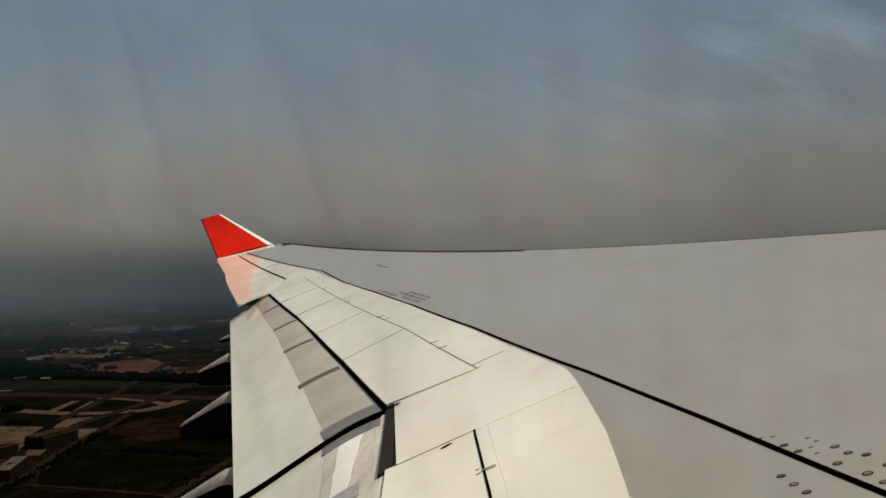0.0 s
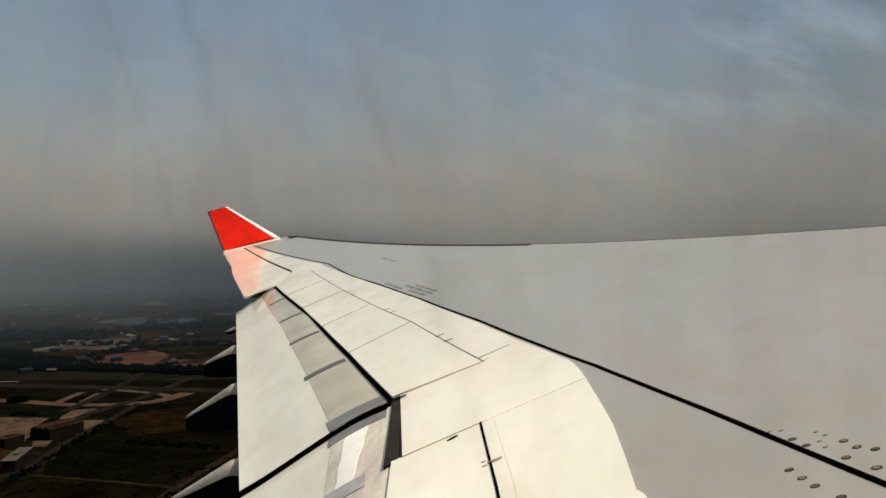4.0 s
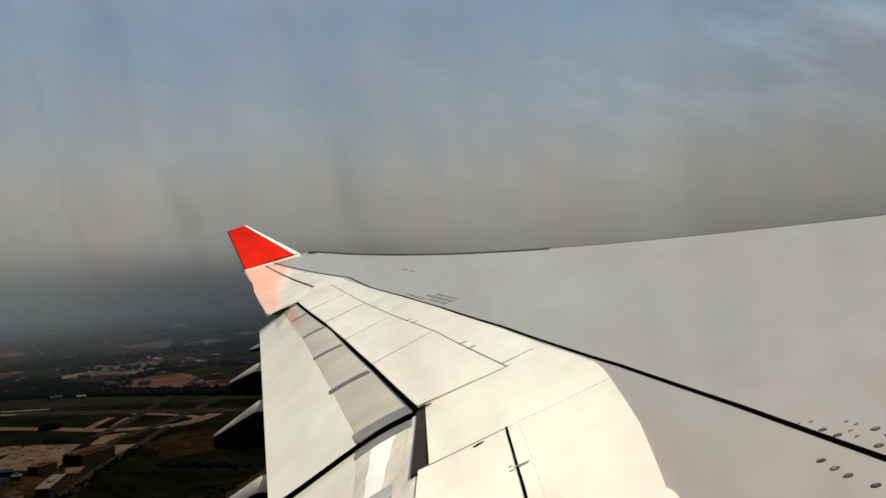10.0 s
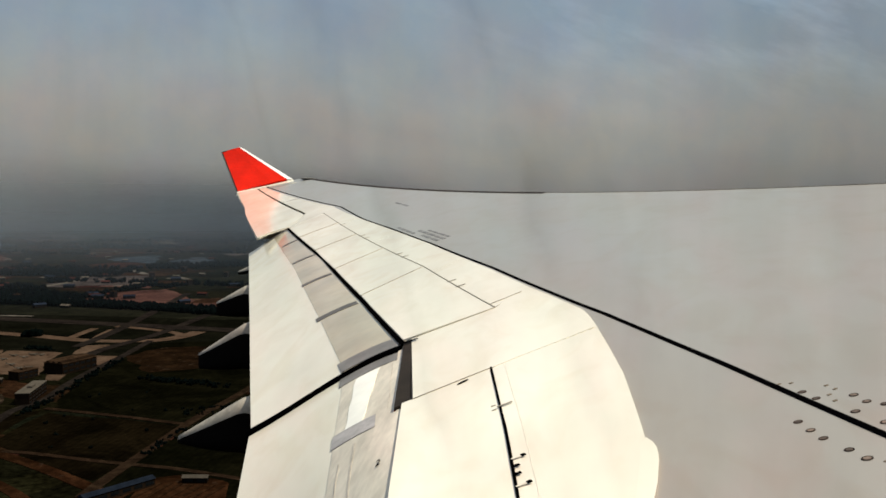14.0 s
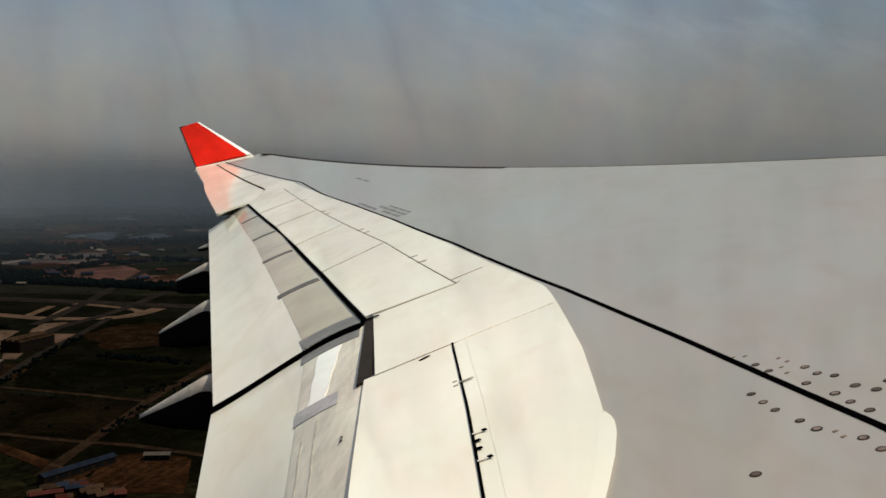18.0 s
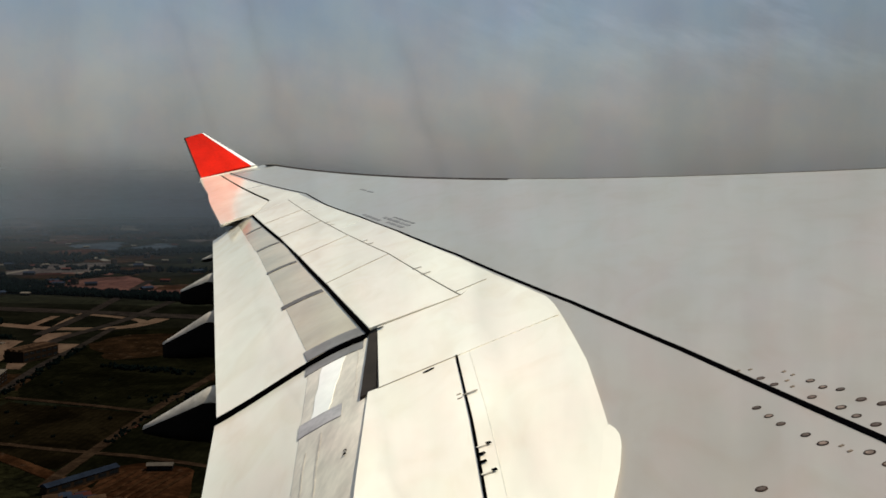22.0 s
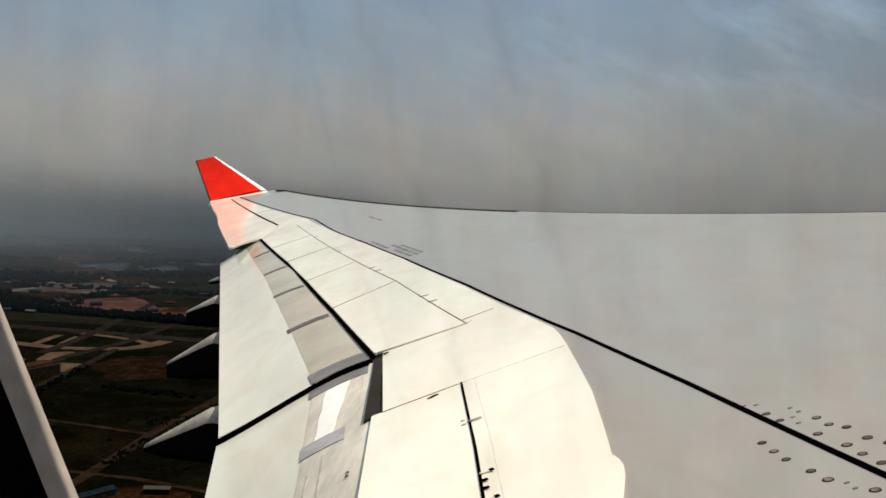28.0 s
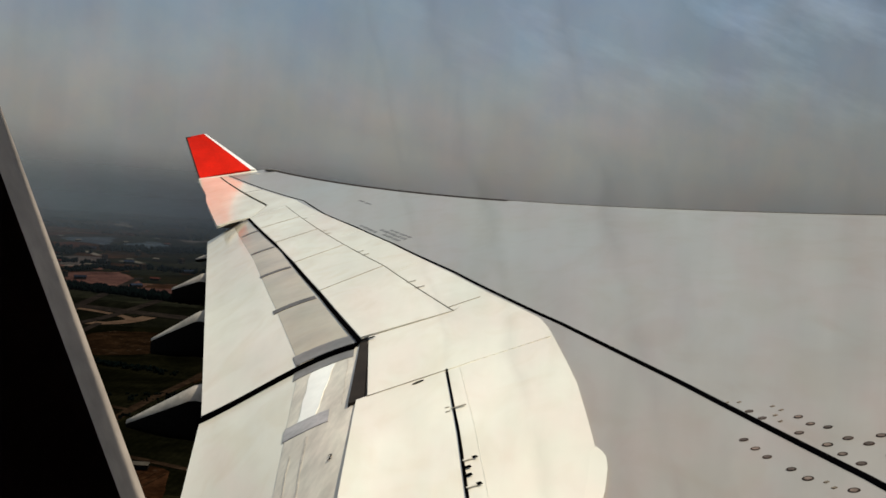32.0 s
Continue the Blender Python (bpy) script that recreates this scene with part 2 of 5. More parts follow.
# flap nose tones, darker than the flap: the spoilers' shade is in the colour
FLAPGREY = material("grey_flap_nose", (0.55, 0.482, 0.358), 0.07, vary=0.16, scale=1.2, fine=14, spec=0.38, grain=0.2, blotch=0.06)
FLAPPALE = material("pale_flap_nose", (0.695, 0.637, 0.545), 0.35, vary=0.2, scale=3.0, fine=14, stretch=(3, 0.6, 1), spec=0.25)
BAR = material("rub_strip_grey", (0.205, 0.195, 0.190), 0.5, vary=0.2, scale=6, fine=40, spec=0.3)
BARDARK = material("dark_rub_strip", (0.115, 0.108, 0.106), 0.6, vary=0.25, scale=6, fine=40, spec=0.2)
BARPALE = material("pale_rub_strip", (0.46, 0.435, 0.44), 0.5, vary=0.25, scale=8, fine=40, spec=0.3)
STREAK = material("dirt_streak", (0.63, 0.565, 0.49), 0.6, vary=0.3, scale=10, fine=60, spec=0.2)
BLACK = material("black_paint", (0.0012, 0.0011, 0.0014), 0.9, vary=0.3, scale=3, fine=30, spec=0.0)
SEAM = material("seam_sealant", (0.10, 0.093, 0.08), 0.7, vary=0.3, scale=4, fine=40, spec=0.1)
SOFT = material("soft_panel_joint", (0.31, 0.28, 0.23), 0.7, vary=0.3, scale=4, fine=40, spec=0.1)
PALESEAM = material("pale_panel_joint", (0.71, 0.665, 0.57), 0.6, vary=0.15, scale=6, fine=60)
FAINT = material("faint_panel_joint", (0.67, 0.62, 0.53), 0.6, vary=0.2, scale=6, fine=60)
THIN = material("thin_panel_joint", (0.27, 0.25, 0.21), 0.7, vary=0.3, scale=4, fine=40, spec=0.1)
BROWN = material("dark_brown_seal", (0.030, 0.024, 0.020), 0.7, vary=0.3, scale=5, fine=40, spec=0.05)
RED = material("red_winglet_paint", (0.80, 0.016, 0.003), 0.4, vary=0.16, scale=1.2, fine=20, spec=0.08)
HULL = material("white_hull_paint", (0.72, 0.71, 0.68), 0.4, vary=0.08, scale=0.8, fine=8)
STEEL = material("bright_leading_edge", (0.88, 0.86, 0.84), 0.15, vary=0.04, scale=3, fine=40)
# one fairing paint in two tones: shade put into the sides, sun into the top
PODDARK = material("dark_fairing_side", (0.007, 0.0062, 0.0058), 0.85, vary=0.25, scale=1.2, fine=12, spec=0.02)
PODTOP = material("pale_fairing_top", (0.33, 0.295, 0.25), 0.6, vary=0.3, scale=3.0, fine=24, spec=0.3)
BOLT = material("fastener_head", (0.135, 0.10, 0.083), 0.6, vary=0.5, scale=40, fine=120, random_shift=0.45, spec=0.2)
BOLTRIM = material("fastener_rim", (0.036, 0.021, 0.016), 0.7, vary=0.5, scale=50, fine=120, random_shift=0.4, spec=0.1)
STAIN = material("brown_paint_chip", (0.19, 0.15, 0.115), 0.7, vary=0.3, scale=40, fine=120, spec=0.2)
LETTER = material("faded_letter_paint", (0.17, 0.172, 0.175), 0.6, vary=0.3, scale=6, fine=40)
PLASTIC = material("window_surround_plastic", (0.335, 0.285, 0.245), 0.6, vary=0.2, scale=40, fine=160, bump=0.0006)
CABIN = material("dark_cabin_lining", (0.24, 0.165, 0.165), 0.7, vary=0.2, scale=4, fine=60, bump=0.0006)

# ---------------------------------------------------------------- mesh helpers


def mesh_object(name, verts, faces, mat, parent=None, smooth=False, label=""):
    me = bpy.data.meshes.new(name)
    me.from_pydata([tuple(v) for v in verts], [], faces)
    me.materials.append(mat)
    if smooth:
        me.polygons.foreach_set("use_smooth", [True] * len(me.polygons))
    me.update()
    ob = new(name, me)
    if parent:
        ob.parent = parent
    if label:
        ob["label"] = label
    return ob


def part(name, bm, mat, parent, label=""):
    me = bpy.data.meshes.new(name)
    bm.to_mesh(me)
    bm.free()
    me.materials.append(mat)
    ob = new(name, me)
    ob.parent = parent
    if label:
        ob["label"] = label
    return ob


def thing(name, label, category, group="", kind="", at=(0, 0, 0), turn=0.0):
    ob = new(name)
    ob.matrix_basis = pose(*at, 0, 0, turn)
    return tagged(ob, label, category, group, kind)


def slab(name, top, nu, nv, thick, mat, parent, smooth=True, label="", down=Vector((0, 0, -1))):
    """A closed sheet: top(i, j) gives its upper points, the under side lies thick below."""
    up = [top(i, j) for i in range(nu) for j in range(nv)]
    low = [p + down * thick for p in up]
    n = nu * nv
    f = []
    for i in range(nu - 1):
        for j in range(nv - 1):
            a, b, c, d = i * nv + j, i * nv + j + 1, (i + 1) * nv + j + 1, (i + 1) * nv + j
            f += [(a, d, c, b), (n + a, n + b, n + c, n + d)]
    ring = [j for j in range(nv)] + [i * nv + nv - 1 for i in range(1, nu)] + [(nu - 1) * nv + j for j in range(nv - 2, -1, -1)] + [i * nv for i in range(nu - 2, 0, -1)]
    for k, a in enumerate(ring):
        b = ring[(k + 1) % len(ring)]
        f.append((a, b, n + b, n + a))
    bm = bmesh.new()
    vs = [bm.verts.new(p) for p in up + low]
    for q in f:
        bm.faces.new([vs[i] for i in q])
    bmesh.ops.recalc_face_normals(bm, faces=bm.faces)
    for q in bm.faces:
        q.smooth = True
    for k, a in enumerate(ring):
        for o in (0, n):
            e = bm.edges.get((vs[a + o], vs[ring[(k + 1) % len(ring)] + o]))
            if e:
                e.smooth = False
    return part(name, bm, mat, parent, label)


def box(bm, lo, hi):
    vs = [bm.verts.new((x, y, z)) for x in (lo[0], hi[0]) for y in (lo[1], hi[1]) for z in (lo[2], hi[2])]
    for q in ((0, 1, 3, 2), (4, 6, 7, 5), (0, 4, 5, 1), (2, 3, 7, 6), (0, 2, 6, 4), (1, 5, 7, 3)):
        bm.faces.new([vs[i] for i in q])


def along(line, k):
    """The point at the share k of a plan polyline's length."""
    seg = [(Vector(b) - Vector(a)).length for a, b in zip(line, line[1:])]
    want = k * sum(seg)
    for (a, b), s in zip(zip(line, line[1:]), seg):
        if want <= s + 1e-9:
            return Vector(a).lerp(Vector(b), want / s)
        want -= s
    return Vector(line[-1])


# ---------------------------------------------------------------- the wing
# x forward, y outboard, the eye at about (0, 0, 0); d is the distance aft of the leading edge


def lead(y):
    return 10.0 - 0.62 * y


def skin(x, y):
    """Height of the upper wing surface."""
    d = lead(y) - x
    return 0.33 + 0.003 * (y - 14) ** 2 - 0.20 * d - 0.004 * d * d


def on_wing(x, y, lift=0.0):
    return Vector((x, y, skin(x, y) + lift))


REAR = ((-1.18, 7.36), (-2.02, 9.85), (-3.51, 14.07), (-5.47, 19.0))


def trail(y):
    """The rear edge of the fixed wing and its spoilers."""
    if y >= 19.0:
        return -5.93 - 0.386 * (y - 18.39)
    for (xa, ya), (xb, yb) in zip(REAR, REAR[1:]):
        if ya <= y <= yb:
            return xa + (xb - xa) * (y - ya) / (yb - ya)
    return -1.18 + 0.14 * (7.36 - y)


wing = thing("aircraft_wing", "grey and white swept airliner wing with red winglet, flaps extended", "wing")


def wing_skin():
    ys = [0.253] + [0.4 + k * 0.7 for k in range(26)] + [18.99, 19.0] + [19.4 + k * 0.65 for k in range(15)]
    ys = sorted(set(ys))
    rows = []
    for y in ys:
        rear = min(trail(y), lead(y) - 0.6) + (0.26 if y > 19 else 0.03)
        c = lead(y) - rear
        thick = 0.10 * c
        r = []
        for k in range(13):
            s = k / 12
            d = c * s * s * 0.35 + c * s * 0.65
            r.append(on_wing(lead(y) - d, y))
        r = r[::-1]
        top = r[-1].z
        for a, b in ((0.35, 0.30), (0.5, 0.75), (0.25, 1.2)):
            r.append(Vector((lead(y) + 0.12 * a * 2, y, top - 0.10 * b)))
        for s, b in ((0.08, 0.7), (0.25, 1.0), (0.5, 0.9), (0.75, 0.5), (0.98, 0.12)):
            x = lead(y) - c * s
            r.append(Vector((x, y, skin(x, y) - 0.05 - thick * b)))
        rows.append(r)
    m = len(rows[0])
    verts = [p for r in rows for p in r]
    faces = []
    for i in range(len(rows) - 1):
        for j in range(m):
            k = (j + 1) % m
            faces.append((i * m + j, (i + 1) * m + j, (i + 1) * m + k, i * m + k))
    faces += [tuple(range(m)), tuple(range((len(rows) - 1) * m, len(rows) * m))[::-1]]
    bm = bmesh.new()
    vs = [bm.verts.new(p) for p in verts]
    for q in faces:
        bm.faces.new([vs[i] for i in q])
    bmesh.ops.recalc_face_normals(bm, faces=bm.faces)
    ob = part("wing_box", bm, GREY, wing, "grey painted wing box skin")
    ob.data.polygons.foreach_set("use_smooth", [len(p.vertices) == 4 for p in ob.data.polygons])
    return ob


wing_skin()


def sheet(name, first, second, lift, thick, mat, label="", gap=0.008, nu=14, nv=5, parent=None, bulge=0.0):
    """A panel on the wing between two plan polylines, drawn in by the joint all round; bulge rounds it upwards across."""
    length = (along(first, 1) - along(first, 0)).length
    width = max(0.02, (along(second, 0.5) - along(first, 0.5)).length)
    gu, gv = min(0.2, gap / length), min(0.3, gap / width)

    def top(i, j):
        u, v = gu + (1 - 2 * gu) * i / (nu - 1), gv + (1 - 2 * gv) * j / (nv - 1)
        p = along(first, u).lerp(along(second, u), v)
        return on_wing(p.x, p.y, lift + bulge * math.sin(math.pi * v))

    return slab(name, top, nu, nv, thick, mat, parent or wing, label=label)


def te(y):
    return (trail(y), y)


def hinge(y):
    return (-0.53 - 0.328 * (y - 7.95) if y < 11.18 else -1.59 - 0.3835 * (y - 11.18), y)


FRONT = [(0.15, 7.25), (-0.15, 8.18), (-0.765, 10.15), (-1.772, 13.05), (-2.765, 15.62), (-3.785, 18.02), (-4.93, 20.75), (-8.95, 28.2)]


def front(y):
    for (xa, ya), (xb, yb) in zip(FRONT, FRONT[1:]):
        if y <= yb:
            return (xa + (xb - xa) * (y - ya) / (yb - ya), y)
    return FRONT[-1]


# dark sealant under the joints of the white panels
sheet("joint_sealant", [(-1.15, 7.42), te(10), te(14), te(18.9)], [front(8.0), front(11.34), front(15), front(20.7)], 0.003, 0.01, SEAM, gap=0.02, nu=24)
sheet("joint_sealant", [(-1.1, 7.4), (-0.86, 5.7)], [(-0.25, 8.4), (0.2, 6.6)], 0.004, 0.01, SEAM, gap=0.02)
sheet("joint_sealant", [(-0.9, 5.66), (-0.72, 4.15), (-0.48, 2.4)], [(0.2, 6.4), (0.3, 4.3), (0.28, 2.4)], 0.003, 0.01, SEAM, gap=0.03)
sheet("joint_sealant", [(-5.95, 19.1), (-7.95, 24.3), (-9.6, 28.1)], [(-4.95, 20.85), (-8.95, 28.1)], 0.003, 0.01, SEAM, gap=0.03)

# outboard spoilers, one by one
for a, b, c, d in ((7.47, 10.11, 7.97, 11.18), (10.11, 12.6, 11.18, 13.6), (12.6, 15.01, 13.6, 15.91), (15.01, 17.15, 15.91, 18.05), (17.15, 18.93, 18.05, 20.1)):
    sheet("spoiler", [te(a), te(b)], [hinge(c), hinge(d)], 0.016, 0.03, WHITE, "white spoiler panel, stowed", gap=0.006)
# panels ahead of the spoilers
for a, b, c, d in ((7.97, 10.6, 8.66, 11.2), (10.6, 14.4, 11.2, 15.0), (14.4, 17.6, 15.0, 18.2), (17.6, 20.12, 18.2, 20.8)):
    sheet("shroud_panel", [hinge(a), hinge((a + b) / 2), hinge(b)], [front(c), front((c + d) / 2), front(d)], 0.015, 0.025, WHITE, gap=0.004 if a > 8 else 0.0015)
sheet("fixed_panel", [(-1.15, 7.45), (-0.53, 7.93), (-0.37, 8.60), (-0.315, 8.60)], [(-0.87, 5.71), (-0.42, 6.05), (0.0, 6.36), (0.238, 6.55)], 0.0155, 0.03, WHITE, gap=0.003)
sheet("inner_spoiler", [(-0.93, 5.66), (-0.74, 4.15), (-0.5, 2.4), (-0.21, 0.3)], [(-0.43, 6.02), (-0.25, 4.72), (-0.15, 3.81), (0.0, 2.4), (0.225, 0.3)], 0.016, 0.03, WHITE, "white inner spoiler panel, stowed", gap=0.003, nu=20)
sheet("hinge_strip", [(-0.425, 6.03), (-0.245, 4.72), (-0.145, 3.81), (0.005, 2.4), (0.23, 0.3)], [(-0.345, 6.085), (-0.175, 4.76), (-0.095, 4.04), (0.085, 2.4), (0.31, 0.3)], 0.0154, 0.03, WHITE, gap=0.0, nu=20)
sheet("root_panel", [(-0.345, 6.10), (-0.175, 4.76), (-0.095, 4.04), (0.085, 2.4)],
      [(0.246, 6.54), (0.30, 5.9), (0.345, 5.3), (0.362, 4.71), (0.372, 4.24), (0.318, 3.7), (0.06, 2.4)], 0.0155, 0.03, WHITE, gap=0.0, nu=28)
sheet("shroud_tab", [(0.345, 4.16), (0.32, 3.9), (0.27, 3.5), (0.05, 2.4)], [(0.375, 4.235), (0.408, 4.13), (0.406, 3.97), (0.376, 3.72), (0.318, 3.4), (0.1, 2.4)], 0.0163, 0.015, WHITE,
      "white rounded tab beside the shroud", gap=0.001, nu=26, nv=4)
sheet("aileron", [(-5.95, 18.47), (-7.75, 23.1), (-8.27, 24.6), (-9.18, 26.8), (-9.66, 28.0)], [(-5.44, 19.03), (-5.575, 20.74), (-8.96, 27.89)], 0.015, 0.05, WHITE, "white aileron at the wing tip", gap=0.0008, nv=11, bulge=0.022)
sheet("tip_panel", [(-5.43, 19.02), (-5.56, 20.74), (-8.95, 27.9)], [(-5.0, 20.15), (-4.95, 20.85), (-8.93, 28.2)], 0.0152, 0.03, WHITE, gap=0.0008)


# painted walkway line
LINE = [(-9.0, 28.55), (-6.9, 24.65), (-4.78, 20.72), (-3.745, 18.02), (-2.73, 15.62), (-1.738, 13.05), (-0.711, 10.15), (-0.348, 9.0), (-0.085, 8.18), (0.13, 7.5), (0.326, 6.9), (0.556, 6.12), (0.838, 5.15), (1.13, 4.06), (1.292, 3.46), (1.54, 2.3), (1.95, 0.3)]


def stripe(name, line, width, lift, mat, n=60, label="", parent=None):
    pts = [along(line, k / (n - 1)) for k in range(n)]

    def top(i, j):
        a, b = pts[max(0, i - 1)], pts[min(n - 1, i + 1)]
        w = (b - a).normalized()
        p = pts[i] + Vector((-w.y, w.x)) * (j - 0.5) * width
        return on_wing(p.x, p.y, lift)

    return slab(name, top, n, 2, 0.004, mat, parent or wing, label=label)


for a, b, w, mat in ((10.11, 11.18, 0.017, THIN), (12.6, 13.6, 0.02, SOFT), (15.01, 15.91, 0.034, THIN), (17.15, 18.05, 0.036, SOFT)):
    stripe("panel_joint", [te(a), hinge(b)], w, 0.020, mat, 6)
stripe("panel_joint", [hinge(7.95), hinge(11.18), hinge(20.15)], 0.008, 0.021, THIN, 40)
stripe("panel_joint", [(-1.12, 7.47), (-0.53, 7.955)], 0.006, 0.021, SOFT, 6)
stripe("panel_joint", [(-0.585, 8.14), (-0.336, 8.40)], 0.006, 0.021, THIN, 6)
stripe("panel_joint", [(-0.87, 5.69), (-0.42, 6.03)], 0.006, 0.021, THIN, 6)
stripe("panel_joint", [(-0.345, 6.085), (-0.175, 4.76), (-0.095, 4.04), (0.085, 2.4)], 0.0032, 0.0168, PALESEAM, 30)
stripe("panel_joint", [(-0.42, 6.03), (-0.26, 6.16)], 0.006, 0.0195, FAINT, 6)
for k in range(9):
    a = Vector((-0.26, 6.16)).lerp(Vector((0.25, 6.53)), k / 9)
    stripe("panel_joint", [tuple(a), tuple(a.lerp(Vector((0.25, 6.53)), 0.6 / (9 - k)))], 0.006, 0.0195, FAINT, 3)
stripe("hinge_seam", [(-0.425, 6.04), (-0.256, 4.72), (-0.153, 3.81), (0.0, 2.4), (0.225, 0.3)], 0.013, 0.022, BLACK, 40)
stripe("panel_joint", [(-9.4, 27.5), (-9.0, 27.86)], 0.03, 0.02, SEAM, 4)
stripe("panel_joint", [(-7.7, 23.6), (-6.6, 23.9)], 0.04, 0.02, LETTER, 4)
stripe("walkway_line", LINE, 0.031, 0.0045, BLACK, 140, "black painted walkway limit line")
stripe("leading_edge_seam", [(lead(y) - 0.06, y) for y in (28.3, 24, 20, 16.5)], 0.10, 0.006, BROWN, 30)
sheet("corner_panel", [(-0.40, 8.64), (-0.17, 7.9), (0.0, 7.3), (0.19, 6.54)], [(-0.305, 8.66), (-0.055, 7.9), (0.160, 7.2), (0.205, 6.95), (0.248, 6.53)], 0.0152, 0.03, WHITE, gap=0.001)
stripe("leading_edge_seam", [(lead(y) - 0.02, y) for y in (16.5, 12, 8)], 0.03, 0.004, SEAM, 20)
# aileron gap and dark hinge line at the tip
stripe("aileron_gap", [(-5.60, 20.72), (-8.97, 27.85)], 0.05, 0.019, BLACK, 20)
stripe("trailing_seal", [(x - 0.016, y) for x, y in REAR], 0.044, 0.006, BLACK, 30, "black rubber trailing seal")
stripe("trailing_seal", [(-5.45, 18.93), (-5.66, 18.72), (-5.93, 18.40)], 0.05, 0.0, BLACK, 6)

# seal along the edge of the fixed panel
sheet("edge_seal", [(-1.20, 7.40), (-0.965, 5.60)], [(-1.135, 7.40), (-0.88, 5.665)], 0.0145, 0.05, BROWN, gap=0.001)
stripe("end_strap", [(-1.215, 7.27), (-1.09, 7.36)], 0.035, 0.03, BLACK, 4)

# hinge brackets standing on the spoiler hinge line
for y in (9.35, 9.75, 12.3, 12.65, 15.1, 15.5, 17.6):
    x = hinge(y)[0]
    stripe("hinge_bracket", [(x - 0.02, y), (x + 0.065, y + 0.04)], 0.019, 0.024, THIN, 3)
# inner hinge fittings, on the forward side of the seam


def seam_x(y):
    return -0.256 + (4.72 - y) * 0.113


for dx, dy in ((-0.055, 0.06), (-0.045, -0.02)):
    stripe("stencil_mark", [(seam_x(5.16) + dx, 5.13 + dy), (seam_x(5.16) + dx + 0.022, 5.14 + dy)], 0.010, 0.020, THIN, 3)
stripe("hinge_fitting", [(seam_x(5.16) - 0.018, 5.14), (seam_x(5.16) + 0.055, 5.18)], 0.016, 0.026, THIN, 3)
for y in (4.29, 3.95):
    x = seam_x(y)
    stripe("hinge_fitting", [(x, y), (x + 0.048, y + 0.020)], 0.014, 0.024, FAINT, 3)
    stripe("fitting_head", [(x + 0.044, y + 0.018), (x + 0.062, y + 0.026)], 0.026, 0.027, BLACK, 3)
for y in (4.19, 4.09):
    x = seam_x(y)
    stripe("hinge_lug", [(x, y), (x + 0.030, y + 0.011)], 0.024, 0.026, BLACK, 3)
slab("placard", lambda i, j: on_wing(-0.612 + 0.064 * i / 8 + 0.010 * (j - 0.5) * math.sin(math.pi * i / 8), 5.80 + 0.058 * i / 8 + 0.052 * (j - 0.5) * math.sin(math.pi * (i + 0.3) / 8.6), 0.021), 9, 2, 0.003, BLACK, wing, label="black pointed placard")


def fastener(x, y, r):
    z0 = skin(x, y)
    bm = bmesh.new()
    dx = (skin(x + 0.1, y) - skin(x - 0.1, y)) / 0.2
    dy = (skin(x, y + 0.1) - skin(x, y - 0.1)) / 0.2
    n = 14
    rings = []
    for rad, h in ((r, 0.0008), (r * 0.94, 0.0026), (r * 0.60, 0.0020)):
        rings.append([bm.verts.new((x + rad * math.cos(k * 2 * math.pi / n), y + rad * math.sin(k * 2 * math.pi / n),
                                    z0 + h + dx * rad * math.cos(k * 2 * math.pi / n) + dy * rad * math.sin(k * 2 * math.pi / n))) for k in range(n)])
    for a, b in zip(rings, rings[1:]):
        for k in range(n):
            bm.faces.new((a[k], a[(k + 1) % n], b[(k + 1) % n], b[k]))
    rim = part("fastener", bm, BOLTRIM, wing, "round brown fastener head")
    bm = bmesh.new()
    bm.faces.new([bm.verts.new((x + 0.66 * r * math.cos(k * 2 * math.pi / n), y + 0.66 * r * math.sin(k * 2 * math.pi / n),
                                z0 + 0.0024 + 0.66 * r * (dx * math.cos(k * 2 * math.pi / n) + dy * math.sin(k * 2 * math.pi / n)))) for k in range(n)])
    part("fastener_face", bm, BOLT, rim)


random.seed(4)
for x, y in ((1.07, 4.45), (1.1, 4.33), (1.24, 4.28), (1.26, 4.17), (1.31, 4.1), (1.19, 4.08), (1.25, 3.9), (1.34, 3.94), (1.39, 3.85), (1.27, 3.78), (1.3, 3.66),
             (0.97, 4.09), (0.99, 3.97), (1.01, 3.86), (1.06, 3.7), (1.09, 3.59), (1.2, 3.43), (0.81, 3.32), (1.22, 3.31), (1.42, 3.7), (1.4, 3.55), (1.46, 3.92)):
    fastener(x, y, 0.0185 + 0.0035 * random.random())
# worn marks round the fasteners
for x, y in ((1.00, 4.62), (1.05, 4.60), (1.17, 4.47), (1.15, 4.34), (1.15, 4.25), (1.13, 3.53), (1.14, 3.47), (1.19, 4.40)):
    stripe("paint_chip", [(x, y), (x + 0.016, y + 0.008)], 0.012, 0.003, STAIN, 3)

# two lines of lettering beside the walkway line, too small to read
for a, b, off, w in ((15.7, 14.6, 0.02, 0.05), (14.8, 13.25, 0.15, 0.055), (14.2, 13.3, 0.05, 0.05), (14.6, 13.5, 0.25, 0.04)):
    k = 0
    y = a
    while y > b:
        step = 0.16 + 0.1 * ((k * 7) % 3)
        x = front(y)[0] + off + 0.12
        stripe("lettering_bar", [(x, y), (front(y - step)[0] + off + 0.12, y - step)], w, 0.004, LETTER, 3)
        y -= step + 0.07
        k += 1
for y in (19.5, 18.95):
    stripe("lettering_bar", [(front(y)[0] + 1.05, y), (front(y - 0.4)[0] + 1.05, y - 0.4)], 0.05, 0.004, LETTER, 3)

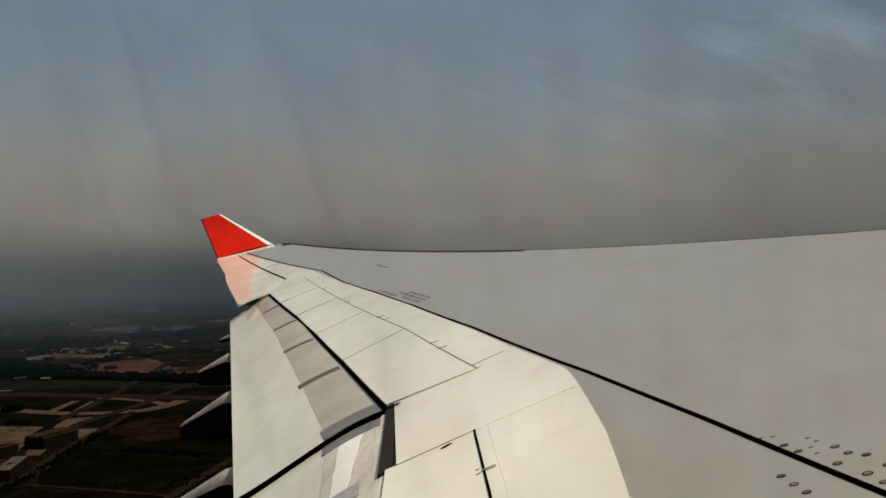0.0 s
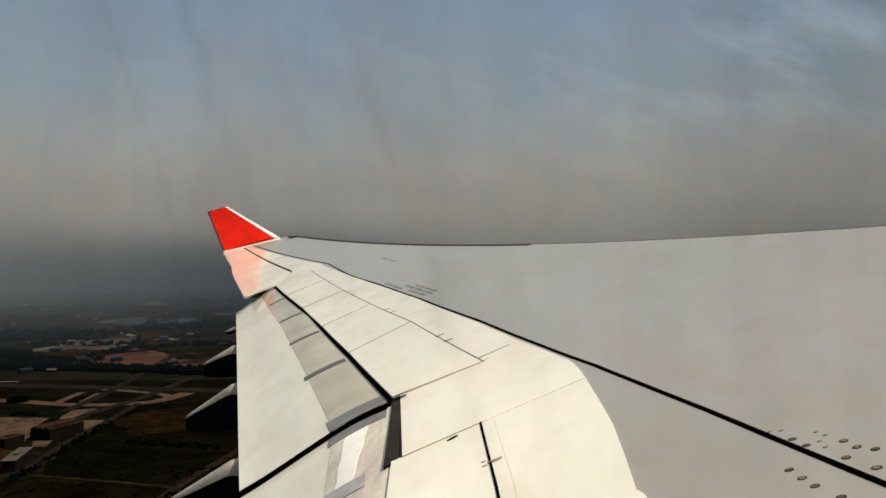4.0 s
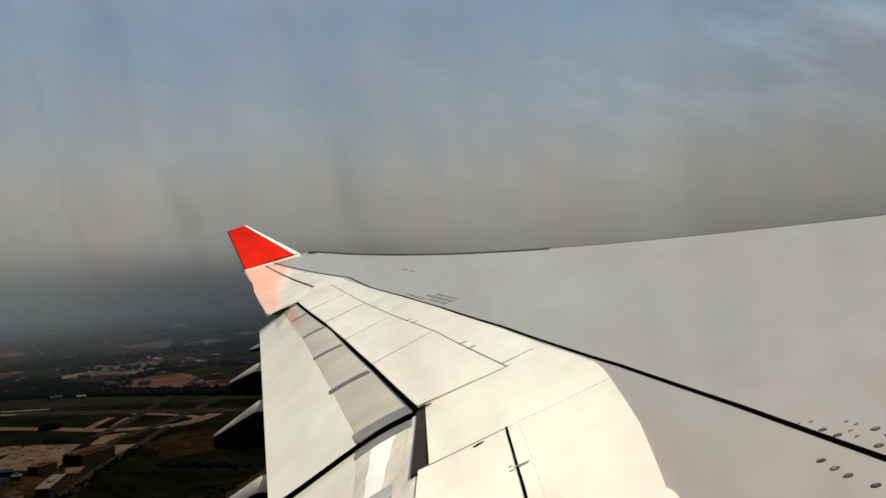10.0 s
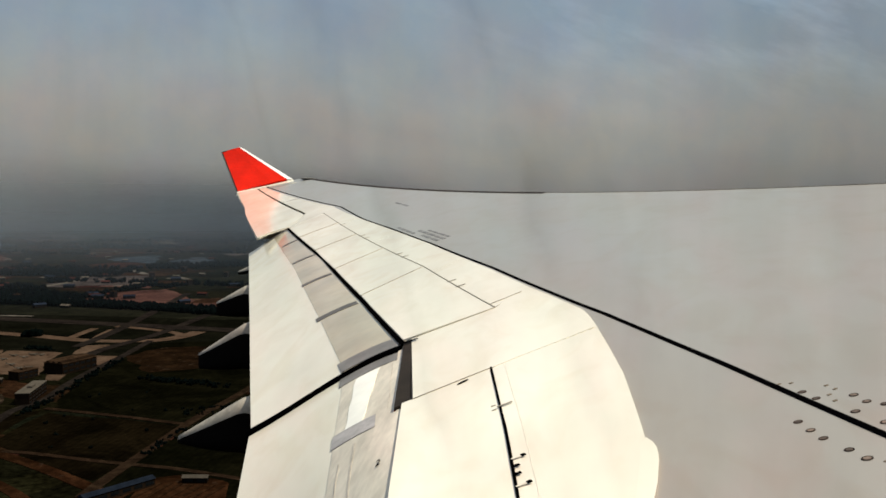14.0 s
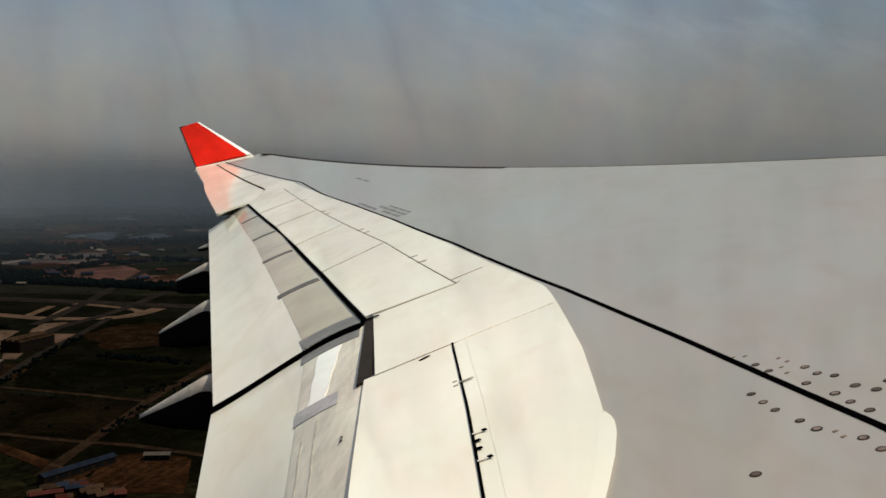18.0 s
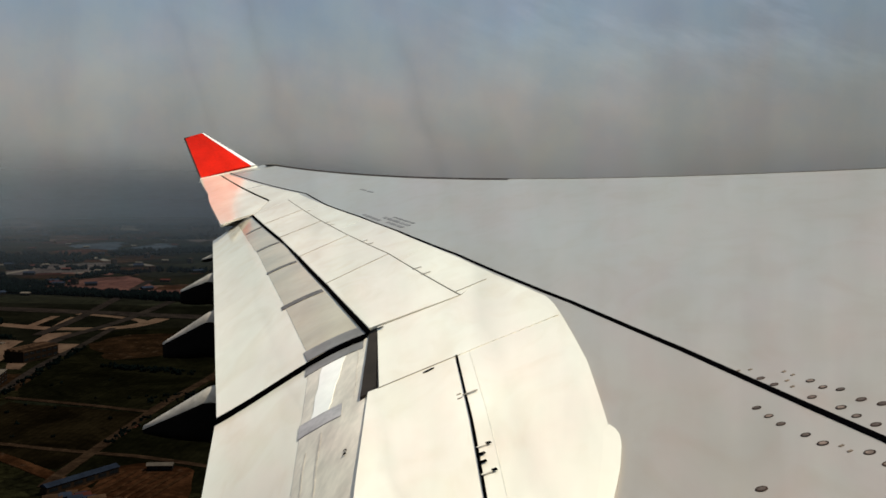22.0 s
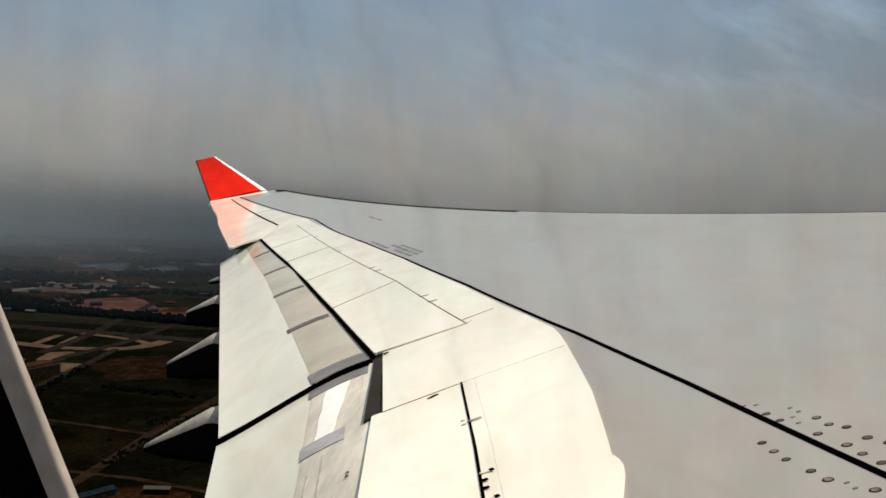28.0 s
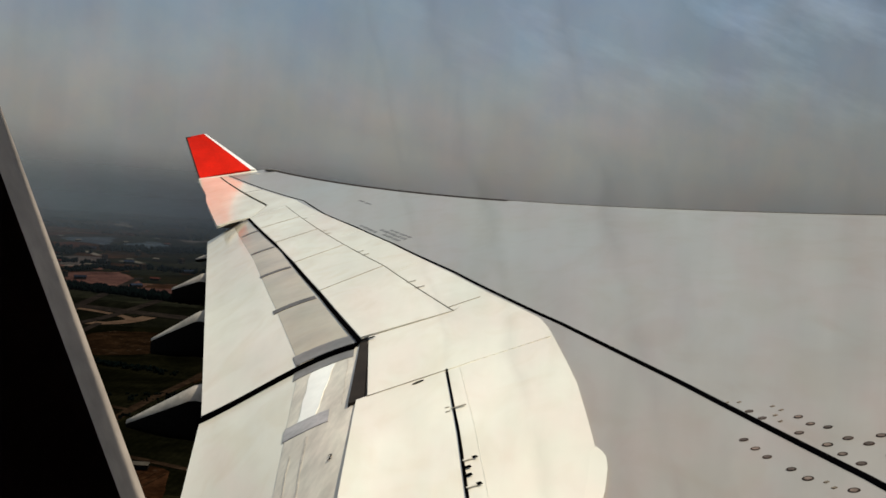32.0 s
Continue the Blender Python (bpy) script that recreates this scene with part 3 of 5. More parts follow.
# ---------------------------------------------------------------- flaps


def flap_shape(nose, tail, bulge):
    """The upper surface between a nose and a tail line; u runs along the span, v aft."""
    def at(u, v, lift=0.0):
        p = nose(u).lerp(tail(u), v)
        p.z += bulge(u) * 6.75 * v * (1 - v) ** 2 + lift
        return p
    return at


def outer_nose(u):
    y = 7.36 + (18.9 - 7.36) * u
    x = trail(y)
    return Vector((x + 0.03, y, skin(x, y) + 0.000))


def outer_tail(u):
    return Vector((-2.41 + (-6.26 + 2.41) * u, 7.36 + (18.9 - 7.36) * u, -1.74 + 0.82 * u))


OUTER = flap_shape(outer_nose, outer_tail, lambda u: 0.045 - 0.01 * u)


def inner_nose(u):
    y = 7.24 - 4.4 * u
    x = trail(y) if y > 5.66 else -0.94 + 0.135 * (5.66 - y)
    return Vector((x + 0.02, y, skin(x, y) + 0.002))


def inner_tail(u):
    y = 7.24 - 4.4 * u
    return Vector((-2.38 + 0.262 * (7.24 - y), y, -1.75 - 0.107 * (7.24 - y)))


INNER = flap_shape(inner_nose, inner_tail, lambda u: 0.05)


def flap(shape, name, label, nu, reach=1.0):
    return slab(name, lambda i, j: shape(reach * i / (nu - 1), j / 14), nu, 15, 0.05, WHITE, wing, label=label)


def on_flap(shape, owner, name, u0, u1, v0, v1, lift, mat, skew=0.0, nu=4, nv=6, label=""):
    return slab(name, lambda i, j: shape(u0 + (u1 - u0) * i / (nu - 1) + skew * j / (nv - 1), v0 + (v1 - v0) * j / (nv - 1), lift), nu, nv, 0.006, mat, owner, label=label)


outer_flap = flap(OUTER, "outboard_flap", "white outboard flap, extended and drooping", 40)
inner_flap = flap(INNER, "inboard_flap", "white inboard flap, extended and drooping", 28, 1.56)
on_flap(OUTER, outer_flap, "flap_nose", 0.002, 0.998, 0.02, 0.40, 0.003, FLAPGREY, nu=40, label="grey flap nose with spoiler shade put into its colour")
for u, w, v1 in ((0.832, 0.010, 0.37), (0.626, 0.010, 0.39), (0.428, 0.012, 0.41), (0.210, 0.015, 0.43)):
    on_flap(OUTER, outer_flap, "rub_strip", u, u + w, 0.08, v1, 0.008, BARDARK, skew=-0.004)
on_flap(OUTER, outer_flap, "end_rub_strip", 0.004, 0.030, 0.04, 0.42, 0.008, BAR)
on_flap(OUTER, outer_flap, "end_rub_strip", 0.985, 1.0, 0.02, 0.6, 0.008, BAR)
on_flap(INNER, inner_flap, "flap_nose", 0.002, 1.555, 0.02, 0.40, 0.003, FLAPPALE, nu=36, label="grey flap nose with spoiler shade put into its colour")
on_flap(INNER, inner_flap, "end_rub_strip", 0.02, 0.07, 0.06, 0.42, 0.008, BAR)
# sun glint on the flap nose, painted as a whiter patch
slab("bright_patch", lambda i, j: INNER(0.075 + 0.265 * i / 7, 0.165 + 0.067 * i / 7 + 0.004 * ((i * 5) % 3) + (0.145 - 0.042 * i / 7) * j / 5, 0.0068), 8, 6, 0.006, BRIGHT, inner_flap, label="bright patch of sun glint painted on the flap")
on_flap(INNER, inner_flap, "rub_strip", 0.345, 0.400, 0.155, 0.41, 0.009, BARPALE, skew=-0.018)
for u0, u1, v0, w in ((0.42, 0.80, 0.262, 0.012), (0.46, 0.72, 0.345, 0.008), (0.04, 0.34, 0.085, 0.005)):
    slab("dirt_streak", lambda i, j, u0=u0, u1=u1, v0=v0, w=w: INNER(u0 + (u1 - u0) * i / 11, v0 + 0.012 * math.sin(i * 1.3 + u0 * 9) * 0.25 + w * j * (0.4 + 0.6 * (1 - i / 11)), 0.0055), 12, 2, 0.002, STREAK, inner_flap)
# black seal between the flaps
slab("flap_seal", lambda i, j: INNER(0, 0.05 + 0.95 * j / 14) + Vector((-0.004, 0.17 - 0.25 * i, 0.022)), 2, 15, 0.07, BLACK, wing, label="black seal between the flaps")

# flap mark
MARK = (0.57, 0.12)
txt = bpy.data.curves.new("flap_mark", "FONT")
txt.body, txt.size, txt.extrude = "2", 0.056, 0.001
txt.materials.append(BLACK)
mark = new("flap_mark", txt)
mark.parent = wing
pm = INNER(*MARK, 0.012)
ax = (INNER(MARK[0], MARK[1] - 0.05) - INNER(MARK[0], MARK[1] + 0.05)).normalized()
ay = (INNER(MARK[0] - 0.03, MARK[1]) - INNER(MARK[0] + 0.03, MARK[1])).normalized()
az = ax.cross(ay).normalized()
ay = ay * 2.2
mark.matrix_basis = Matrix(((ax.x, ay.x, az.x, pm.x), (ax.y, ay.y, az.y, pm.y), (ax.z, ay.z, az.z, pm.z), (0, 0, 0, 1)))

# ---------------------------------------------------------------- flap track fairings


def fairing(y, tip_x, tip_z, edge_x, edge_z, depth, tip_depth, half, pale):
    """A pod that hangs under the flap and tapers aft: painted sunlit top, painted shaded body."""
    n, m = 18, 10
    bm, bt = bmesh.new(), bmesh.new()
    rows, caps = [], []
    for i in range(n):
        s = -0.9 + 1.9 * i / (n - 1)
        x = edge_x + (tip_x - edge_x) * s
        if s > 0:
            ztop = edge_z + (tip_z - edge_z) * s
            h = depth + (tip_depth - depth) * s + 0.02 * math.sin(math.pi * s)
            w = half * (1 - 0.85 * s ** 1.6)
        else:
            ztop, h, w = edge_z - 0.02 + 0.1 * s, depth + 0.1 * s, half * (1 + 0.3 * s)
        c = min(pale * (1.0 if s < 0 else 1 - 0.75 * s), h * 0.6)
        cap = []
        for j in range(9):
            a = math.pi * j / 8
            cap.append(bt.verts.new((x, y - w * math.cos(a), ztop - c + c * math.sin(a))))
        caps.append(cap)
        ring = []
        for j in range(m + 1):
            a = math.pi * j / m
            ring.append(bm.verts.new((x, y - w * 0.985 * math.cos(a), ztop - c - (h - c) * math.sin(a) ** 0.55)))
        rows.append(ring)
    for b, rs in ((bm, rows), (bt, caps)):
        for p, q in zip(rs, rs[1:]):
            for j in range(len(p) - 1):
                b.faces.new((p[j], p[j + 1], q[j + 1], q[j]))
        b.faces.new(rs[-1])
        bmesh.ops.recalc_face_normals(b, faces=b.faces)
    body = part("flap_track_fairing", bm, PODDARK, wing, "pointed flap track fairing, shaded sides and sunlit top set by colour")
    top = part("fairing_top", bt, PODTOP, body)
    for o in (body, top):
        o.data.polygons.foreach_set("use_smooth", [len(p.vertices) == 4 for p in o.data.polygons])


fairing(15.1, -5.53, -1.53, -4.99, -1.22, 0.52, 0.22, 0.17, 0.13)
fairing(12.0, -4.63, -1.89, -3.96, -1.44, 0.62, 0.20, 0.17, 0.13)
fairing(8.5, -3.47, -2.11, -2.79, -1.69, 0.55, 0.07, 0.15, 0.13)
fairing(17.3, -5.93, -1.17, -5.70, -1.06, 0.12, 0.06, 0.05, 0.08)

# ---------------------------------------------------------------- winglet


def winglet():
    base_f, base_r = Vector((-8.05, 28.42, 0.90)), Vector((-9.72, 28.2, 0.50))
    top_f, top_r = Vector((-10.08, 29.6, 1.93)), Vector((-10.75, 29.7, 1.77))
    normal = (base_r - base_f).cross(top_f - base_f).normalized()
    if normal.y > 0:
        normal = -normal
    prof = ((0.0, 0.0), (0.03, 0.5), (0.10, 0.85), (0.35, 1.0), (0.7, 0.55), (1.0, 0.06))

    def ring(s, lo, hi):
        f, r = base_f.lerp(top_f, s), base_r.lerp(top_r, s)
        t = 0.07 * (1 - s) + 0.025 * s
        pr = [(a, b) for a, b in prof if lo <= a <= hi]
        front_side = [f.lerp(r, a) + normal * b * t for a, b in pr]
        back = [f.lerp(r, a) - normal * b * t for a, b in pr[::-1] if b > 0]
        return front_side + back

    obs = []
    for name, lo, hi, mat, label in (("winglet", 0.10, 1.0, RED, "red upswept winglet"), ("winglet_leading_edge", 0.0, 0.10, STEEL, "shining bare metal leading edge")):
        bm = bmesh.new()
        rows = [[bm.verts.new(p) for p in ring(k / 10, lo, hi)] for k in range(11)]
        for a, b in zip(rows, rows[1:]):
            for j in range(len(a)):
                k = (j + 1) % len(a)
                bm.faces.new((a[j], a[k], b[k], b[j]))
        bm.faces.new(rows[-1])
        bm.faces.new(rows[0][::-1])
        bmesh.ops.recalc_face_normals(bm, faces=bm.faces)
        o = part(name, bm, mat, obs[0] if obs else wing, label)
        obs.append(o)
    slab("winglet_trailing_edge", lambda i, j: base_r.lerp(top_r, i / 9) + (base_f - base_r).normalized() * (0.045 * j - 0.012) + normal * 0.012, 10, 2, 0.024, BROWN, obs[0], label="dark worn trailing edge", down=-normal)
    slab("winglet_top_edge", lambda i, j: top_r.lerp(top_f, i / 9 * 0.9) + (base_r - top_r).normalized() * (0.03 * j - 0.008) + normal * 0.012, 10, 2, 0.024, BROWN, obs[0], label="dark worn tip edge", down=-normal)
    # pale fillet that joins the winglet to the wing tip

    def fil(i, j):
        s = i / 7
        a = base_f.lerp(base_r, s)
        x = -7.75 - 1.82 * s
        b = on_wing(x, 27.7, 0.012)
        p = b.lerp(a, j / 5)
        p.z -= 0.03 * math.sin(math.pi * j / 5)
        return p
    slab("winglet_fillet", fil, 8, 6, 0.05, WHITE, wing)
    bm = bmesh.new()
    bmesh.ops.create_uvsphere(bm, u_segments=12, v_segments=8, radius=0.5, matrix=pose(-7.45, 27.9, 0.90, 0, 0, -30) @ Matrix.Diagonal((0.6, 0.2, 0.07, 1)))
    part("tip_light_cover", bm, SEAM, wing)


winglet()

# ---------------------------------------------------------------- cabin round the camera
WALL_Y, WALL_T = 0.22, 0.0155


def opening(y, grow, n=48):
    """Rounded window outline, leaning with the aircraft's climb."""
    half_w, half_h, r = 0.145 + grow, 0.235 + grow, 0.10 + grow
    lean = math.atan(0.466)
    centre = Vector((-0.176 + 0.145 / math.cos(lean), 0.0))
    pts = []
    for k in range(n):
        a = 2 * math.pi * k / n
        c, s = math.cos(a), math.sin(a)
        x = (half_w - r) * (1 if c > 0 else -1) + r * c
        z = (half_h - r) * (1 if s > 0 else -1) + r * s
        pts.append((centre.x + x * math.cos(lean) - z * math.sin(lean), y, centre.y + x * math.sin(lean) + z * math.cos(lean)))
    return pts


def holed_wall(name, y0, y1, grow0, grow1, lo, hi, mat, label, edge_mat, edge=0.0):
    """A wall with a window opening right through it."""
    inner = opening(y0, grow0)
    outer = [(x, y1 + edge * min(0.013, max(-0.001, (z + 0.035) * 0.09)), z) for x, _, z in opening(y1, grow1)]
    n = len(inner)

    def rim(y):
        out = []
        for x, _, z in opening(y, 0):
            cx, cz = -0.008, 0.0
            dx, dz = x - cx, z - cz
            k = min((hi[0] - cx) / dx if dx > 0 else (lo[0] - cx) / dx if dx < 0 else 1e9, (hi[1] - cz) / dz if dz > 0 else (lo[1] - cz) / dz if dz < 0 else 1e9)
            out.append((cx + dx * k, y, cz + dz * k))
        return out
    a, b = rim(y0), rim(y1)
    verts = inner + a + outer + b
    faces, mats = [], []
    for k in range(n):
        j = (k + 1) % n
        faces += [(k, j, n + j, n + k), (2 * n + k, 3 * n + k, 3 * n + j, 2 * n + j), (k, 2 * n + k, 2 * n + j, j)]
        mats += [0, 0, 1]
    ob = mesh_object(name, verts, faces, mat)
    ob.data.materials.append(edge_mat)
    ob.data.polygons.foreach_set("material_index", mats)
    return tagged(ob, label, "wall", kind="structure")


holed_wall("wall_cabin_side", WALL_Y, WALL_Y + WALL_T, 0.0, 0.0013, (-2.6, -1.3), (2.6, 1.1), CABIN, "dark cabin side lining with a window opening", PLASTIC, 0.0)
holed_wall("wall_fuselage_skin", 0.246, 0.251, 0.03, 0.03, (-2.7, -1.4), (2.7, 1.2), HULL, "outer fuselage skin with a window opening", HULL)


def room_box(name, lo, hi, label, category):
    bm = bmesh.new()
    box(bm, lo, hi)
    me = bpy.data.meshes.new(name)
    bm.to_mesh(me)
    bm.free()
    me.materials.append(CABIN)
    tagged(new(name, me), label, category, kind="structure")


def pane_material():
    """Clear acrylic with faint smears and run marks."""
    m = bpy.data.materials.new("smeared_window_acrylic")
    m.use_nodes = True
    nt = m.node_tree
    nt.nodes.clear()
    n, l = nt.nodes.new, nt.links.new
    out, tr = n("ShaderNodeOutputMaterial"), n("ShaderNodeBsdfTransparent")
    co = n("ShaderNodeTexCoord")
    tone = None
    for scale, stretch, lo, hi, seed in ((46, (1, 1, 0.8), (0.945, 0.945, 0.955), (1.000, 0.990, 0.984), 0.0), (60, (1.6, 1, 0.28), (0.945, 0.941, 0.925), (1.000, 0.994, 0.984), 5.0),
                                         (75, (1, 1, 1), (0.994, 0.960, 0.958), (0.972, 0.996, 0.982), 11.0)):
        mp, no, ra = n("ShaderNodeMapping"), n("ShaderNodeTexNoise"), n("ShaderNodeValToRGB")
        mp.inputs["Scale"].default_value, mp.inputs["Location"].default_value = stretch, (seed, 0, seed)
        no.inputs["Scale"].default_value, no.inputs["Detail"].default_value = scale, 4.0
        l(co.outputs["Object"], mp.inputs[0])
        l(mp.outputs[0], no.inputs["Vector"])
        l(no.outputs[0], ra.inputs[0])
        e = ra.color_ramp.elements
        e[0].position, e[0].color, e[1].position, e[1].color = 0.33, (*lo, 1), 0.60, (*hi, 1)
        if tone is None:
            tone = ra.outputs[0]
        else:
            mx = n("ShaderNodeMix")
            mx.data_type, mx.blend_type = "RGBA", "MULTIPLY"
            mx.inputs[0].default_value = 1.0
            l(tone, mx.inputs[6])
            l(ra.outputs[0], mx.inputs[7])
            tone = mx.outputs[2]
    # run marks: narrow leaning streaks with gaps, and the edge of a wiped patch
    sx, lean, wig, sum_a, span, marks, gaps, gap_map, soft = (n("ShaderNodeSeparateXYZ"), n("ShaderNodeMath"), n("ShaderNodeTexNoise"), n("ShaderNodeMath"),
                                                                n("ShaderNodeMapRange"), n("ShaderNodeValToRGB"), n("ShaderNodeTexNoise"), n("ShaderNodeMapRange"), n("ShaderNodeMix"))
    l(co.outputs["Object"], sx.inputs[0])
    lean.operation = sum_a.operation = "MULTIPLY_ADD"
    lean.inputs[1].default_value = 0.33
    l(sx.outputs["Z"], lean.inputs[0])
    l(sx.outputs["X"], lean.inputs[2])
    wig.inputs["Scale"].default_value, wig.inputs["Detail"].default_value = 55.0, 3.0
    l(co.outputs["Object"], wig.inputs["Vector"])
    sum_a.inputs[1].default_value = 0.011
    l(wig.outputs[0], sum_a.inputs[0])
    l(lean.outputs[0], sum_a.inputs[2])
    span.inputs["From Min"].default_value, span.inputs["From Max"].default_value = -0.0945, 0.1055
    l(sum_a.outputs[0], span.inputs[0])
    me = marks.color_ramp.elements
    me[0].position, me[0].color, me[1].position, me[1].color = 0.0, (1, 1, 1, 1), 1.0, (0.985, 0.985, 0.985, 1)
    for pos, v in ((0.145, 1.0), (0.153, 0.945), (0.163, 1.0), (0.232, 1.0), (0.246, 0.90), (0.262, 0.985), (0.330, 0.97), (0.345, 1.0), (0.400, 1.0), (0.418, 0.905), (0.436, 0.975), (0.470, 0.965),
                   (0.496, 0.97), (0.508, 1.02), (0.560, 1.01), (0.640, 0.975), (0.660, 1.0), (0.735, 0.96), (0.75, 1.0), (0.86, 0.965)):
        k = me.new(pos)
        k.color = (v, v, v * 0.997, 1)
    l(span.outputs[0], marks.inputs[0])
    gaps.inputs["Scale"].default_value, gaps.inputs["Detail"].default_value = 38.0, 2.0
    l(co.outputs["Object"], gaps.inputs["Vector"])
    gap_map.inputs["From Min"].default_value, gap_map.inputs["From Max"].default_value = 0.36, 0.58
    gap_map.inputs["To Min"].default_value, gap_map.inputs["To Max"].default_value = 0.25, 1.0
    l(gaps.outputs[0], gap_map.inputs[0])
    soft.data_type, soft.blend_type = "RGBA", "MULTIPLY"
    l(gap_map.outputs[0], soft.inputs[0])
    l(tone, soft.inputs[6])
    l(marks.outputs[0], soft.inputs[7])
    l(soft.outputs[2], tr.inputs[0])
    l(tr.outputs[0], out.inputs[0])
    return m


ring = opening(0.2365, 0.025)
pane = mesh_object("window_1", ring, [tuple(range(48))], pane_material())
tagged(pane, "smeared clear acrylic cabin window pane", "window", kind="structure")
pane.visible_shadow = False

room_box("floor", (-2.7, -2.6, -1.40), (2.7, 0.30, -1.31), "dark cabin floor", "floor")
room_box("ceiling", (-2.7, -2.6, 1.11), (2.7, 0.30, 1.2), "dark cabin ceiling", "ceiling")
room_box("wall_aft", (-2.7, -2.6, -1.30), (-2.61, 0.299, 1.10), "dark cabin end wall", "wall")
room_box("wall_forward", (2.61, -2.6, -1.30), (2.7, 0.299, 1.10), "dark cabin end wall", "wall")
room_box("wall_inner", (-2.6, -2.6, -1.30), (2.6, -2.5, 1.10), "dark cabin inner wall", "wall")


def fuselage_shell():
    """The white hull round the cabin; the flat side plate with the window closes it beside the wing."""
    prof = [(0.249, 1.2), (-0.05, 1.95), (-0.75, 2.65), (-1.7, 3.05), (-2.6, 3.12), (-3.6, 2.9), (-4.55, 2.2), (-5.2, 1.2), (-5.4, -0.1), (-5.2, -1.4),
            (-4.6, -2.25), (-3.5, -2.9), (-2.5, -3.05), (-1.3, -2.85), (-0.45, -2.3), (0.08, -1.8), (0.249, -1.4)]
    xs = [-7.0, -5.6, -4.2, -2.7, -1.35, 0.0, 1.35, 2.7, 4.2, 5.8, 7.4, 9.0, 10.5]
    n = len(prof)
    verts = [(x, y, z) for x in xs for y, z in prof]
    faces = []
    for i in range(len(xs) - 1):
        for j in range(n - 1):
            faces.append((i * n + j, i * n + j + 1, (i + 1) * n + j + 1, (i + 1) * n + j))
        if xs[i] < -2.6 or xs[i] > 2.6:
            faces.append((i * n + n - 1, i * n, (i + 1) * n, (i + 1) * n + n - 1))
    tagged(mesh_object("wall_fuselage_shell", verts, faces, HULL, smooth=True), "white rounded fuselage shell outside the cabin", "fuselage", kind="structure")


fuselage_shell()

# ---------------------------------------------------------------- ground
GROUND = -170.0


def ground_material():
    m = bpy.data.materials.new("patchwork_ground")
    m.use_nodes = True
    nt = m.node_tree
    n, l = nt.nodes.new, nt.links.new
    p = nt.nodes["Principled BSDF"]
    p.inputs["Roughness"].default_value = 0.95
    p.inputs["Specular IOR Level"].default_value = 0.0
    co = n("ShaderNodeTexCoord")
    mp = n("ShaderNodeMapping")
    mp.inputs["Rotation"].default_value = (0, 0, radians(17))
    mp.inputs["Scale"].default_value = (0.9, 1.5, 1)
    l(co.outputs["Object"], mp.inputs[0])
    warp = n("ShaderNodeTexNoise")
    warp.inputs["Scale"].default_value = 0.006
    l(co.outputs["Object"], warp.inputs["Vector"])
    va = n("ShaderNodeVectorMath")
    va.operation = "MULTIPLY_ADD"
    va.inputs[1].default_value = (60, 60, 0)
    l(warp.outputs["Color"], va.inputs[0])
    l(mp.outputs[0], va.inputs[2])
    vo = n("ShaderNodeTexVoronoi")
    vo.distance = "CHEBYCHEV"
    vo.inputs["Scale"].default_value = 0.0105
    l(va.outputs[0], vo.inputs["Vector"])
    sep = n("ShaderNodeSeparateColor")
    l(vo.outputs["Color"], sep.inputs[0])
    ramp = n("ShaderNodeValToRGB")
    ramp.color_ramp.interpolation = "CONSTANT"
    e = ramp.color_ramp.elements
    e[0].position, e[0].color = 0.0, (0.0054, 0.0052, 0.0025, 1)
    e[1].position, e[1].color = 0.95, (0.0432, 0.0249, 0.0164, 1)
    for pos, col in ((0.2, (0.0073, 0.0065, 0.0029, 1)), (0.4, (0.0140, 0.0076, 0.0039, 1)), (0.52, (0.0052, 0.0060, 0.0034, 1)), (0.68, (0.0227, 0.0108, 0.0056, 1)),
                     (0.8, (0.0092, 0.0086, 0.0037, 1)), (0.88, (0.0346, 0.0125, 0.0086, 1))):
        k = e.new(pos)
        k.color = col
    l(sep.outputs[0], ramp.inputs[0])
    big = n("ShaderNodeTexNoise")
    big.inputs["Scale"].default_value, big.inputs["Detail"].default_value = 0.02, 8.0
    big.inputs["Roughness"].default_value = 0.65
    l(co.outputs["Object"], big.inputs["Vector"])
    fine = n("ShaderNodeTexNoise")
    fine.inputs["Scale"].default_value, fine.inputs["Detail"].default_value = 0.22, 6.0
    l(co.outputs["Object"], fine.inputs["Vector"])
    mul = n("ShaderNodeMath")
    mul.operation = "MULTIPLY"
    l(big.outputs[0], mul.inputs[0])
    l(fine.outputs[0], mul.inputs[1])
    mr = n("ShaderNodeMapRange")
    mr.inputs["From Min"].default_value, mr.inputs["From Max"].default_value = 0.12, 0.42
    mr.inputs["To Min"].default_value, mr.inputs["To Max"].default_value = 0.12, 1.35
    l(mul.outputs[0], mr.inputs[0])
    mix = n("ShaderNodeMix")
    mix.data_type, mix.blend_type = "RGBA", "MULTIPLY"
    mix.inputs[0].default_value = 1.0
    l(ramp.outputs[0], mix.inputs[6])
    l(mr.outputs[0], mix.inputs[7])
    l(mix.outputs[2], p.inputs["Base Color"])
    return m


FIELDS = ground_material()


